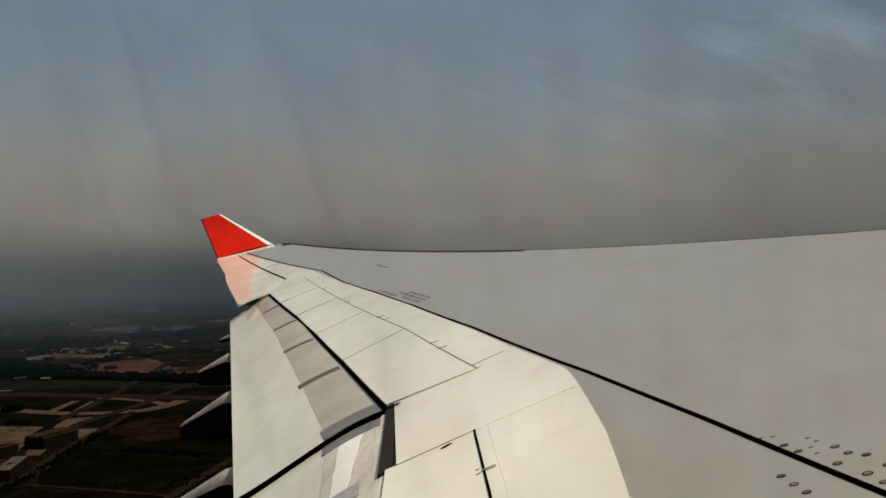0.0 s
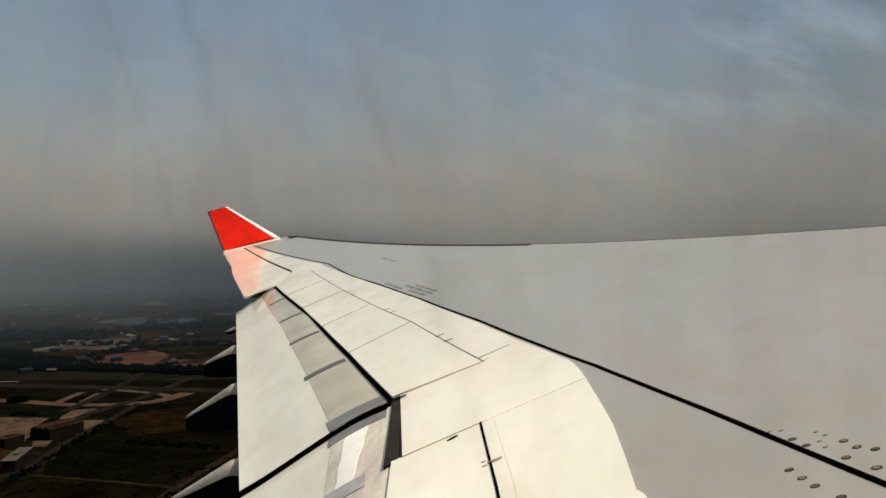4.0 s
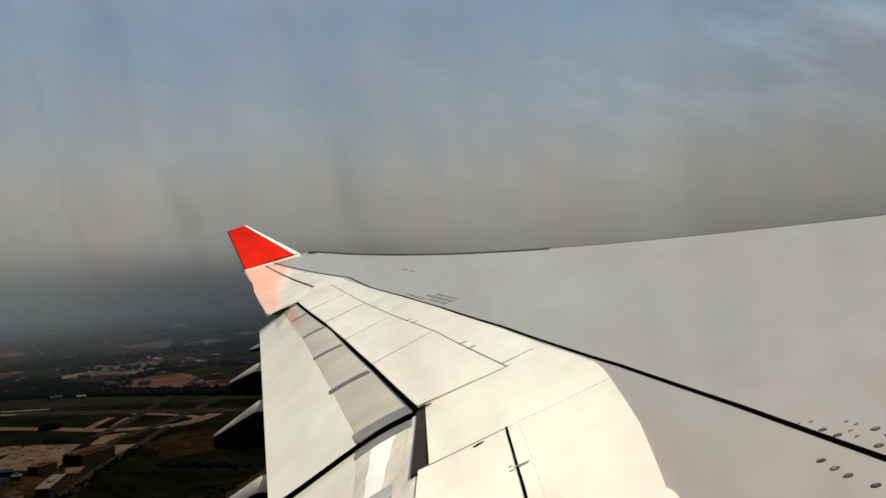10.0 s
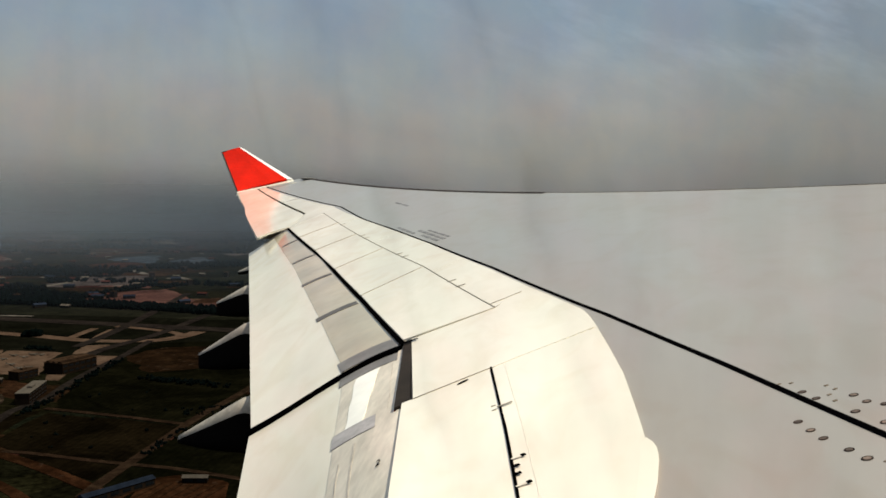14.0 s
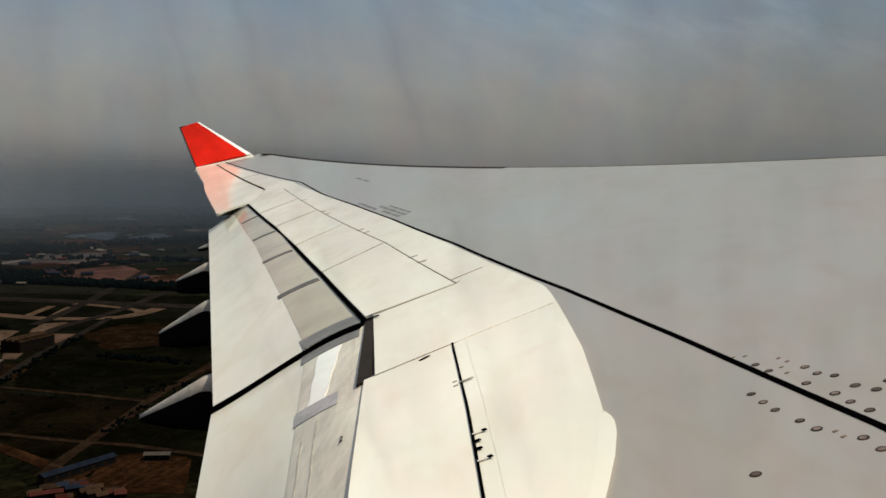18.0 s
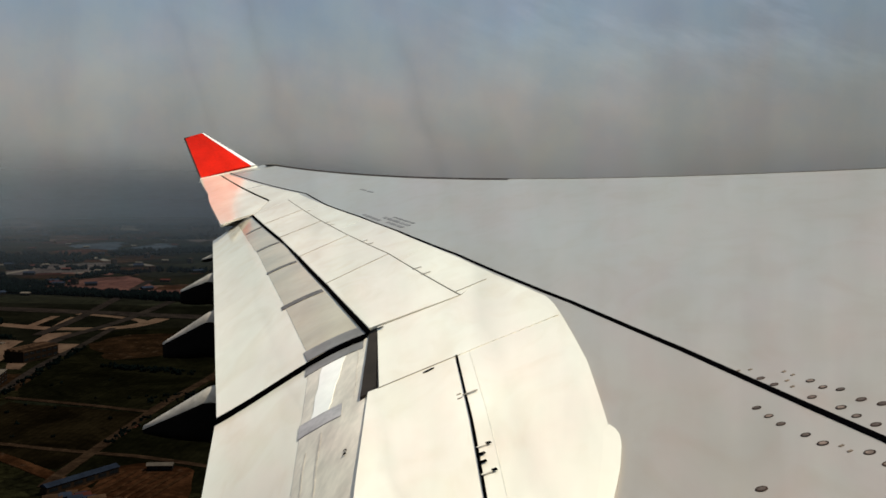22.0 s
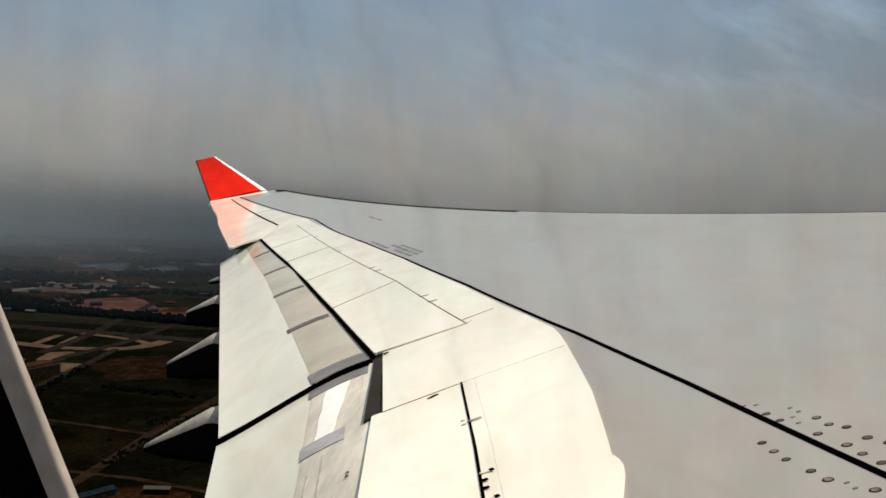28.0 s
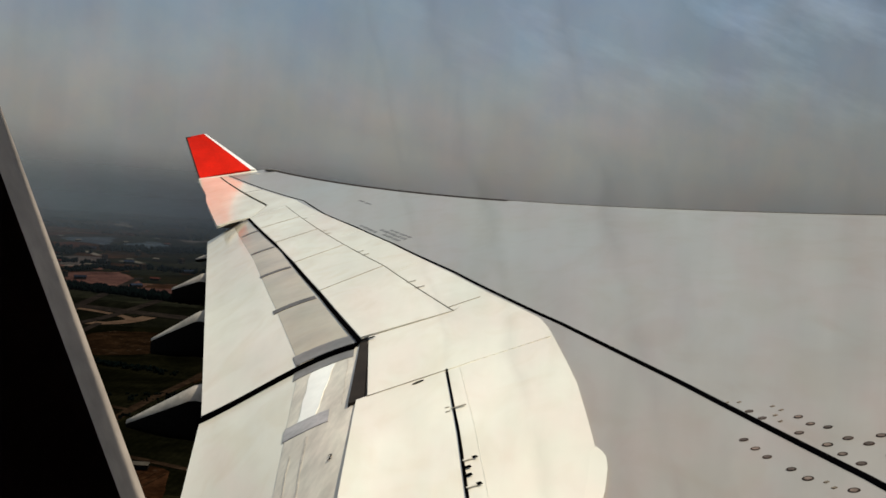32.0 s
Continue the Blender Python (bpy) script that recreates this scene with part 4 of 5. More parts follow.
def land(name, low, high, size=40.0, speck=0.0, rows=0.0):
    """Open ground: broad patches, mottling down to a metre, scattered pale specks and faint rows."""
    m = bpy.data.materials.new(name)
    m.use_nodes = True
    nt = m.node_tree
    n, l = nt.nodes.new, nt.links.new
    p = nt.nodes["Principled BSDF"]
    p.inputs["Roughness"].default_value = 1.0
    p.inputs["Specular IOR Level"].default_value = 0.0
    co = n("ShaderNodeTexCoord")
    a, b, c = n("ShaderNodeTexNoise"), n("ShaderNodeTexNoise"), n("ShaderNodeMath")
    a.inputs["Scale"].default_value, a.inputs["Detail"].default_value, a.inputs["Roughness"].default_value = 1.0 / size, 9.0, 0.72
    a.inputs["Distortion"].default_value = 0.8
    b.inputs["Scale"].default_value, b.inputs["Detail"].default_value, b.inputs["Roughness"].default_value = 0.16, 5.0, 0.7
    for q in (a, b):
        l(co.outputs["Object"], q.inputs["Vector"])
    c.operation = "MULTIPLY_ADD"
    c.inputs[1].default_value = 0.45
    l(b.outputs[0], c.inputs[0])
    l(a.outputs[0], c.inputs[2])
    ramp = n("ShaderNodeValToRGB")
    e = ramp.color_ramp.elements
    e[0].position, e[0].color = 0.56, (*[v * 0.45 for v in low], 1)
    e[1].position, e[1].color = 0.92, (*high, 1)
    k = e.new(0.72)
    k.color = (*low, 1)
    l(c.outputs[0], ramp.inputs[0])
    tone = ramp.outputs[0]
    if rows:
        w, mr, mx = n("ShaderNodeTexWave"), n("ShaderNodeMapRange"), n("ShaderNodeMix")
        w.inputs["Scale"].default_value, w.inputs["Distortion"].default_value, w.inputs["Detail"].default_value = 0.06, 3.0, 2.0
        l(co.outputs["Object"], w.inputs["Vector"])
        mr.inputs["To Min"].default_value, mr.inputs["To Max"].default_value = 1 - rows, 1 + rows
        l(w.outputs[0], mr.inputs[0])
        mx.data_type, mx.blend_type = "RGBA", "MULTIPLY"
        mx.inputs[0].default_value = 1.0
        l(tone, mx.inputs[6])
        l(mr.outputs[0], mx.inputs[7])
        tone = mx.outputs[2]
    if speck:
        v, mr, mx = n("ShaderNodeTexNoise"), n("ShaderNodeMapRange"), n("ShaderNodeMix")
        v.inputs["Scale"].default_value, v.inputs["Detail"].default_value = 0.085, 2.0
        l(co.outputs["Object"], v.inputs["Vector"])
        mr.inputs["From Min"].default_value, mr.inputs["From Max"].default_value = 0.62, 0.70
        mr.inputs["To Min"].default_value, mr.inputs["To Max"].default_value = 0.0, speck
        l(v.outputs[0], mr.inputs[0])
        mx.data_type = "RGBA"
        l(mr.outputs[0], mx.inputs[0])
        l(tone, mx.inputs[6])
        mx.inputs[7].default_value = (0.055, 0.040, 0.028, 1)
        tone = mx.outputs[2]
    l(tone, p.inputs["Base Color"])
    return m


EARTH = land("bare_earth", (0.0120, 0.0051, 0.0023), (0.0300, 0.0131, 0.0060), 30, speck=0.25)
EARTHDARK = land("dark_bare_earth", (0.0068, 0.0037, 0.0019), (0.0160, 0.0084, 0.0042), 40, speck=0.2)
REDEARTH = land("red_earth", (0.0400, 0.0192, 0.0160), (0.0800, 0.0400, 0.0320), 90, speck=0.2)
DUSTY = land("dusty_pale_ground", (0.030, 0.025, 0.024), (0.058, 0.047, 0.044), 80, speck=0.3)
BLUEGREY = land("works_yard_ground", (0.020, 0.027, 0.036), (0.045, 0.056, 0.070), 60, speck=0.5)
GRASS = land("dark_field_grass", (0.0018, 0.0018, 0.0008), (0.0044, 0.0041, 0.0019), 60, rows=0.12)
DRYGRASS = land("dark_dry_field", (0.0026, 0.0019, 0.0009), (0.0062, 0.0044, 0.0021), 60, rows=0.12)
TURF = land("airfield_turf", (0.0028, 0.0029, 0.0018), (0.0061, 0.0059, 0.0036), 70)
OLIVE = land("olive_grass", (0.0058, 0.0061, 0.0038), (0.0118, 0.0116, 0.0072), 70)
CONCRETE = land("pale_concrete_paving", (0.0533, 0.0338, 0.0230), (0.0756, 0.0497, 0.0338), 30)
YARD = land("built_up_yard", (0.010, 0.0070, 0.0048), (0.034, 0.0235, 0.0160), 14, speck=0.8)
ASPHALT = land("worn_road_surface", (0.0095, 0.0076, 0.0066), (0.0170, 0.0130, 0.0105), 25)
TRACK = land("dirt_road", (0.0123, 0.0073, 0.0045), (0.0231, 0.0143, 0.0087), 12)
PALE = land("pale_paving", (0.075, 0.066, 0.056), (0.120, 0.105, 0.090), 20)
FURROW = land("dry_furrow_earth", (0.0136, 0.0065, 0.0031), (0.0248, 0.0118, 0.0056), 8)
LEAF = material("woodland_leaves", (0.0016, 0.0030, 0.0028), 1.0, vary=0.6, scale=0.12, fine=1.2, spec=0.0)
WALLS = material("rendered_wall", (0.013, 0.0085, 0.0058), 1.0, vary=0.3, scale=0.2, fine=2, random_shift=0.35, spec=0.0)
PILLAR = material("pale_stone_pillar", (0.060, 0.044, 0.031), 0.9, vary=0.2, scale=0.3, fine=2, spec=0.0)
ROOF = material("brown_flat_roof", (0.028, 0.0165, 0.0100), 1.0, vary=0.35, scale=0.2, fine=2, random_shift=0.45, spec=0.0)
BLUEROOF = material("blue_sheet_roof", (0.011, 0.015, 0.024), 0.9, vary=0.25, scale=0.2, fine=2, random_shift=0.3, spec=0.0)
REDROOF = material("red_tile_roof", (0.040, 0.013, 0.010), 0.9, vary=0.2, scale=0.2, fine=2, random_shift=0.3, spec=0.0)
WHITEROOF = material("pale_sheet_roof", (0.070, 0.060, 0.049), 0.9, vary=0.2, scale=0.2, fine=2, random_shift=0.35, spec=0.0)
PANE = material("dark_window_glass", (0.004, 0.005, 0.006), 0.4, vary=0.2, scale=0.5, fine=4, spec=0.1)


def ground_sheet():
    n, size = 61, 6000.0
    xs = [size * (2 * k / (n - 1) - 1) for k in range(n)]
    verts = []
    for x in xs:
        for y in xs:
            r = math.hypot(x, y)
            verts.append((x, y, GROUND + (3.0 * noise.noise(Vector((x / 900, y / 900, 0))) if r > 1600 else 0.0)))
    faces = [(i * n + j, (i + 1) * n + j, (i + 1) * n + j + 1, i * n + j + 1) for i in range(n - 1) for j in range(n - 1)]
    tagged(mesh_object("ground", verts, faces, FIELDS, smooth=True), "dark patchwork of fields and earth below the aircraft", "ground", kind="structure")


ground_sheet()


def bend(line):
    """The polyline with its corners rounded into curves."""
    if len(line) < 3:
        return line
    p = [Vector(q) for q in line]
    p = [2 * p[0] - p[1]] + p + [2 * p[-1] - p[-2]]
    out = []
    for a, b, c, d in zip(p, p[1:], p[2:], p[3:]):
        for k in range(6):
            t = k / 6
            out.append(0.5 * (2 * b + (c - a) * t + (2 * a - 5 * b + 4 * c - d) * t * t + (3 * b - a - 3 * c + d) * t ** 3))
    return out + [p[-2]]


def ribbon(name, line, width, lift, mat, label, category="road", n=40):
    pts = [along(bend(line), k / (n - 1)) for k in range(n)]
    bm = bmesh.new()
    rows = []
    for i, p in enumerate(pts):
        w = (pts[min(n - 1, i + 1)] - pts[max(0, i - 1)]).normalized()
        s = Vector((-w.y, w.x)) * width / 2 * (1 + 0.12 * noise.noise(Vector((i * 0.7, width, 0))))
        rows.append([bm.verts.new((q.x, q.y, GROUND + lift + z)) for q, z in ((p + s, -0.3), (p + s, 0), (p - s, 0), (p - s, -0.3))])
    for a, b in zip(rows, rows[1:]):
        for j in range(3):
            bm.faces.new((a[j], a[j + 1], b[j + 1], b[j]))
    bmesh.ops.recalc_face_normals(bm, faces=bm.faces)
    me = bpy.data.meshes.new(name)
    bm.to_mesh(me)
    bm.free()
    me.materials.append(mat)
    tagged(new(name, me), label, category, kind="structure")


def plot(name, corners, lift, mat, label, category="field", wob=4.0):
    """A field with an uneven edge."""
    c = corners + [corners[0]]
    n = 28
    pts = []
    for k in range(n):
        p = along(c, k / n)
        pts.append((p.x + wob * noise.noise(Vector((p.x * 0.05, p.y * 0.05, lift))), p.y + wob * noise.noise(Vector((p.y * 0.05, p.x * 0.05, 3 + lift))), GROUND + lift))
    low = [(x, y, z - 0.4) for x, y, z in pts]
    faces = [tuple(range(n))] + [(k, (k + 1) % n, n + (k + 1) % n, n + k) for k in range(n)]
    tagged(mesh_object(name, pts + low, faces, mat), label, category, kind="structure")


# airfield: turf, runway, taxiways and aprons
plot("ground_airfield_turf", [(-787, 1044), (-941, 1409), (-459, 1410), (-383, 1176), (-461, 1043), (-495, 1043), (-564, 1043), (-650, 861)], 0.15, TURF, "dark turf of the airfield", wob=9)
plot("ground_airfield_verge", [(-1062, 1441), (-734, 1451), (-476, 1437), (-452, 1361), (-688, 1360), (-995, 1349)], 0.22, OLIVE, "dull olive grass strip before the trees", wob=9)
ribbon("road_runway", [(-1010, 1332), (-838, 1309), (-651, 1286), (-409, 1257)], 34, 0.40, ASPHALT, "dull reddish-grey runway strip")
for a, b in (((-842, 1297), (-802, 1297)), ((-845, 1331), (-772, 1337))):
    ribbon("road_marking", [a, b], 9, 0.62, PALE, "pale worn runway marking", "marking", n=6)
ribbon("road_taxiway", [(-920, 1212), (-757, 1180), (-665, 1160), (-577, 1137), (-509, 1153), (-486, 1187), (-478, 1239)], 21, 0.45, CONCRETE, "pale taxiway with a loop at its end", n=80)
ribbon("road_taxiway", [(-607, 1263), (-550, 1246), (-503, 1220), (-488, 1197), (-489, 1170)], 13, 0.43, CONCRETE, "pale inner taxiway loop", n=40)
ribbon("road_taxiway", [(-616, 1154), (-622, 1200), (-626, 1238)], 11, 0.42, CONCRETE, "pale link taxiway")
ribbon("road_taxiway", [(-581, 1150), (-591, 1194), (-597, 1233)], 11, 0.41, CONCRETE, "pale link taxiway")
ribbon("road_taxiway", [(-921, 1237), (-892, 1256), (-837, 1215), (-851, 1186)], 12, 0.42, CONCRETE, "pale curving link taxiway")
plot("pavement_apron", [(-570, 1100), (-545, 1116), (-527, 1057), (-554, 1040)], 0.30, CONCRETE, "pale tan concrete apron", "pavement", 3)
plot("pavement_apron", [(-780, 1044), (-671, 1044), (-646, 1058), (-628, 1008), (-647, 975), (-719, 962)], 0.28, CONCRETE, "pale tan concrete apron", "pavement", 4)
plot("pavement_apron", [(-620, 954), (-638, 1051), (-568, 1050), (-556, 989), (-520, 913), (-597, 918)], 0.29, CONCRETE, "pale tan concrete apron with parked aircraft", "pavement", 3)
plot("pavement_apron", [(-526, 1036), (-494, 1039), (-484, 973), (-500, 989)], 0.31, CONCRETE, "pale tan concrete apron", "pavement", 2)
plot("pavement_apron", [(-516, 922), (-498, 925), (-490, 895), (-504, 894)], 0.32, CONCRETE, "pale tan forecourt", "pavement", 2)
plot("pavement_yard", [(-664, 887), (-584, 888), (-526, 824), (-504, 825), (-480, 777), (-549, 732)], 0.27, YARD, "grey-brown built-up yard", "pavement", 5)
# dark fields between dirt tracks, under the wing tip
plot("ground_field", [(-491, 1036), (-501, 1135), (-386, 1185), (-292, 892), (-298, 787), (-304, 757), (-436, 785), (-470, 911)], 0.16, GRASS, "dark green field", wob=6)
plot("ground_field", [(-429, 763), (-360, 753), (-301, 740), (-297, 656), (-298, 605), (-298, 586), (-419, 669)], 0.18, DRYGRASS, "dark brown-green field", wob=5)
plot("ground_field", [(-292, 732), (-284, 867), (-288, 1042), (-198, 869), (-129, 558), (-272, 550), (-291, 577)], 0.17, GRASS, "dark scrubby field", wob=6)
plot("ground_field", [(-523, 664), (-463, 708), (-454, 750), (-438, 774), (-425, 672), (-431, 624), (-461, 584)], 0.19, DRYGRASS, "dark brown-green field", wob=5)
plot("ground_field", [(-488, 1043), (-469, 1110), (-410, 1126), (-369, 1109), (-382, 976), (-428, 952)], 0.23, EARTHDARK, "dull brown field", wob=8)
ribbon("road_track", [(-439, 779), (-364, 763), (-300, 746)], 6.5, 0.50, TRACK, "pale dirt track between fields", n=50)
ribbon("road_track", [(-290, 556), (-292, 577), (-295, 652), (-298, 742), (-298, 789), (-294, 897), (-298, 1078)], 8.5, 0.52, TRACK, "pale dirt road between fields", n=60)
ribbon("road_track", [(-447, 610), (-444, 687), (-461, 764), (-458, 812), (-469, 864), (-483, 945), (-492, 1039), (-509, 1153)], 9, 0.48, ASPHALT, "dark perimeter road beside the airfield", n=60)
ribbon("road_track", [(-397, 646), (-371, 644), (-328, 635), (-289, 629), (-255, 624), (-186, 603)], 6, 0.53, TRACK, "pale dirt road above a ploughed plot", n=50)
ribbon("road_bank", [(-492, 673), (-421, 650), (-360, 620), (-291, 574), (-261, 550)], 11, 0.35, EARTH, "orange-brown earth bank beside a track", n=50)
ribbon("road_bank", [(-424, 614), (-385, 593), (-344, 565), (-322, 547)], 9, 0.34, EARTH, "orange-brown earth bank beside a track", n=40)
plot("ground_ploughed_plot", [(-267, 600), (-247, 614), (-211, 602), (-194, 536), (-256, 532)], 0.36, EARTH, "ploughed orange-brown plot", wob=2.0)
FURROWS = ((-261, 593), (-212, 596))
for k in range(8):
    x = FURROWS[0][0] + k * (FURROWS[1][0] - FURROWS[0][0]) / 7
    ribbon("ground_furrow", [(x, FURROWS[0][1]), (x - 7, FURROWS[0][1] - 50)], 2.4, 0.76, FURROW, "pale furrow in the ploughed plot", "furrow", n=10)
# hazy country beyond the trees
for cs, mat, what in (([(-988, 1740), (-1005, 1941), (-888, 2025), (-810, 1843), (-918, 1772), (-956, 1709)], DUSTY, "pinkish dusty field"), ([(-807, 1540), (-792, 1678), (-751, 1767), (-655, 1649), (-602, 1505), (-759, 1501)], REDEARTH, "reddish bare field"),
                      ([(-972, 1926), (-888, 2000), (-780, 1769), (-874, 1759)], REDEARTH, "red bare field"), ([(-1560, 2298), (-1525, 2392), (-1514, 2633), (-1358, 2383), (-1467, 2300)], REDEARTH, "reddish bare field"), ([(-616, 1506), (-567, 1578), (-535, 1487), (-592, 1456)], REDEARTH, "reddish bare field"),
                      ([(-1345, 1812), (-1345, 1979), (-1175, 1880), (-1131, 1715)], REDEARTH, "reddish bare field"), ([(-1183, 2406), (-1247, 2687), (-1123, 2621), (-1029, 2348)], BLUEGREY, "blue-grey works yard"), ([(-1027, 2451), (-1005, 2599), (-860, 2422), (-903, 2295)], BLUEGREY, "blue-grey works yard"),
                      ([(-1599, 3403), (-1524, 3590), (-1305, 3325), (-1399, 3196)], DUSTY, "pale dusty lot"), ([(-2015, 3381), (-1995, 3726), (-1716, 3369), (-1815, 3152)], DUSTY, "pale dusty lot"), ([(-2098, 2973), (-2040, 3204), (-1778, 2982), (-1788, 2747)], BLUEGREY, "blue-grey works yard"),
                      ([(-1437, 2521), (-1379, 2670), (-1254, 2490), (-1313, 2359)], OLIVE, "dull olive field"), ([(-751, 1971), (-713, 2120), (-609, 1954), (-662, 1828)], OLIVE, "dull olive field"), ([(-766, 1798), (-741, 1912), (-631, 1805), (-683, 1732)], OLIVE, "dull olive field"),
                      ([(-1076, 2880), (-1031, 3134), (-858, 2880), (-929, 2667)], DUSTY, "pale dusty lot")):
    plot("ground_far_field", cs, 0.45 + 0.01 * len(what), mat, what, wob=26)
for line, w in (([(-983, 1730), (-978, 1818), (-986, 1905)], 12), ([(-823, 1956), (-816, 1991), (-778, 1951)], 16), ([(-1413, 3230), (-1400, 3287), (-1316, 3176)], 30), ([(-998, 2104), (-987, 2129), (-908, 2040)], 16), ([(-903, 2295), (-850, 2352)], 18), ([(-976, 1559), (-973, 1598), (-954, 1622)], 12), ([(-1088, 1915), (-1069, 1926)], 14), ([(-862, 1780), (-836, 1808)], 14)):
    ribbon("road_pale_strip", line, w, 0.95, PALE, "pale strip of sheds and paving in the haze", "paving", n=8)
for line in ([(-525, 1003), (-534, 1075), (-522, 1208), (-531, 1439)], [(-572, 1087), (-595, 1270), (-674, 1689)], [(-1746, 2574), (-1230, 2106), (-1064, 2168), (-810, 2281)]):
    ribbon("road_far", line, 14, 0.85, ASPHALT, "dark straight road in the haze", n=40)


def woods(name, spots, label):
    """Many uneven leaf clumps, one mesh."""
    ico = bmesh.new()
    bmesh.ops.create_icosphere(ico, subdivisions=1, radius=1.0)
    base = [v.co.copy() for v in ico.verts]
    tris = [tuple(v.index for v in f.verts) for f in ico.faces]
    ico.free()
    verts, faces = [], []
    for x, y, r in spots:
        for _ in range(3):
            o = len(verts)
            cx, cy = x + random.uniform(-r, r), y + random.uniform(-r, r)
            h = r * random.uniform(0.7, 1.3)
            q = random.uniform(0.5, 0.9) * r
            cz = GROUND + h * 0.75
            for v in base:
                k = random.uniform(0.7, 1.25)
                verts.append((cx + v.x * q * k, cy + v.y * q * k, max(GROUND - 0.2, cz + v.z * h * 0.8 * k)))
            faces += [tuple(o + i for i in t) for t in tris]
    tagged(mesh_object(name, verts, faces, LEAF), label, "trees", kind="stuff")


def belt(line, width, count, size):
    out = []
    for _ in range(count):
        p = along(line, random.random())
        out.append((p.x + random.uniform(-0.5, 0.5) * width, p.y + random.uniform(-0.5, 0.5) * width, size * random.uniform(0.6, 1.3)))
    return out


random.seed(21)
woods("woodland_belt", belt([(-1142, 1480), (-959, 1498), (-802, 1489), (-613, 1457), (-452, 1416)], 45, 1500, 4.6) + belt([(-1182, 1605), (-989, 1616), (-807, 1540)], 90, 420, 4.6), "dark belt of trees beyond the airfield")
spots = belt([(-1216, 1989), (-1000, 2064)], 120, 330, 5.0) + belt([(-971, 2213), (-779, 2409)], 110, 260, 5.0) + belt([(-823, 1588), (-800, 1821), (-746, 1776)], 16, 120, 4.0)
for k in range(30):
    r, a = 1900 + 2000 * random.random() ** 1.1, radians(9 + 29 * random.random())
    x, y, w = -r * math.sin(a), r * math.cos(a), 50 + 150 * random.random()
    spots += belt([(x - w, y - w * 0.15), (x, y + 20), (x + w, y + w * 0.2)], 20 + 50 * random.random(), 46, 5.0)
woods("woodland_patches", spots, "dark hazy patches of far trees")
woods("roadside_trees", belt([(-447, 739), (-454, 835), (-472, 928), (-484, 1025)], 9, 130, 1.5) + belt([(-293, 656), (-294, 730)], 8, 30, 1.3), "dark bushes along a track")
woods("copse", belt([(-675, 1156), (-665, 1155)], 7, 40, 4.0) + belt([(-621, 1069), (-590, 1062)], 12, 50, 2.0) + belt([(-410, 919), (-321, 897)], 16, 90, 2.0), "dark copse beside the airfield")
woods("field_bushes", belt([(-383, 702), (-367, 866)], 120, 16, 1.2) + belt([(-311, 778), (-270, 821)], 30, 40, 1.4), "small dark bushes in the fields")

# ---------------------------------------------------------------- buildings


def building(x, y, w, d, h, turn, roof, storeys, label, group="", ridge=0.0, court=False):
    b = thing("building", label, "building", group, at=(x, y, GROUND), turn=turn)
    bm = bmesh.new()
    if court:
        t = min(w, d) * 0.22
        for lo, hi in (((-w / 2, -d / 2), (w / 2, -d / 2 + t)), ((-w / 2, d / 2 - t), (w / 2, d / 2)), ((-w / 2, -d / 2 + t), (-w / 2 + t, d / 2 - t)), ((w / 2 - t, -d / 2 + t), (w / 2, d / 2 - t))):
            box(bm, (*lo, -0.5), (*hi, h))
    else:
        box(bm, (-w / 2, -d / 2, -0.5), (w / 2, d / 2, h))
    part("wall", bm, WALLS, b)
    bm = bmesh.new()
    if court:
        t = min(w, d) * 0.22
        for lo, hi in (((-w / 2 - .4, -d / 2 - .4), (w / 2 + .4, -d / 2 + t)), ((-w / 2 - .4, d / 2 - t), (w / 2 + .4, d / 2 + .4)), ((-w / 2 - .4, -d / 2 + t), (-w / 2 + t, d / 2 - t)), ((w / 2 - t, -d / 2 + t), (w / 2 + .4, d / 2 - t))):
            box(bm, (*lo, h + 0.01), (*hi, h + 0.7))
    elif ridge:
        vs = [bm.verts.new(p) for p in ((-w / 2 - .5, -d / 2 - .5, h), (w / 2 + .5, -d / 2 - .5, h), (w / 2 + .5, d / 2 + .5, h), (-w / 2 - .5, d / 2 + .5, h), (-w / 2 - .5, 0, h + ridge), (w / 2 + .5, 0, h + ridge))]
        for q in ((0, 1, 5, 4), (2, 3, 4, 5), (0, 4, 3), (1, 2, 5), (0, 3, 2, 1)):
            bm.faces.new([vs[i] for i in q])
    else:
        box(bm, (-w / 2 - .3, -d / 2 - .3, h + 0.01), (w / 2 + .3, d / 2 + .3, h + 0.6))
        box(bm, (-w * 0.12, -d * 0.2, h + 0.61), (w * 0.1, d * 0.15, h + 2.2))
    part("roof", bm, roof, b)
    for s in range(storeys):
        z0 = h * (s + 0.35) / storeys
        z1 = h * (s + 0.75) / storeys
        cols = max(2, min(6, int(w / 6)))
        for c in range(cols):
            x0 = -w / 2 + w * (c + 0.15) / cols
            x1 = -w / 2 + w * (c + 0.85) / cols
            bm = bmesh.new()
            box(bm, (x0, -d / 2 - 0.12, z0), (x1, -d / 2 + 0.1, z1))
            part("window", bm, PANE, b)
        bm = bmesh.new()
        box(bm, (w / 2 - 0.1, -d / 2 + d * 0.1, z0), (w / 2 + 0.12, d / 2 - d * 0.1, z1))
        part("window", bm, PANE, b)
    return b


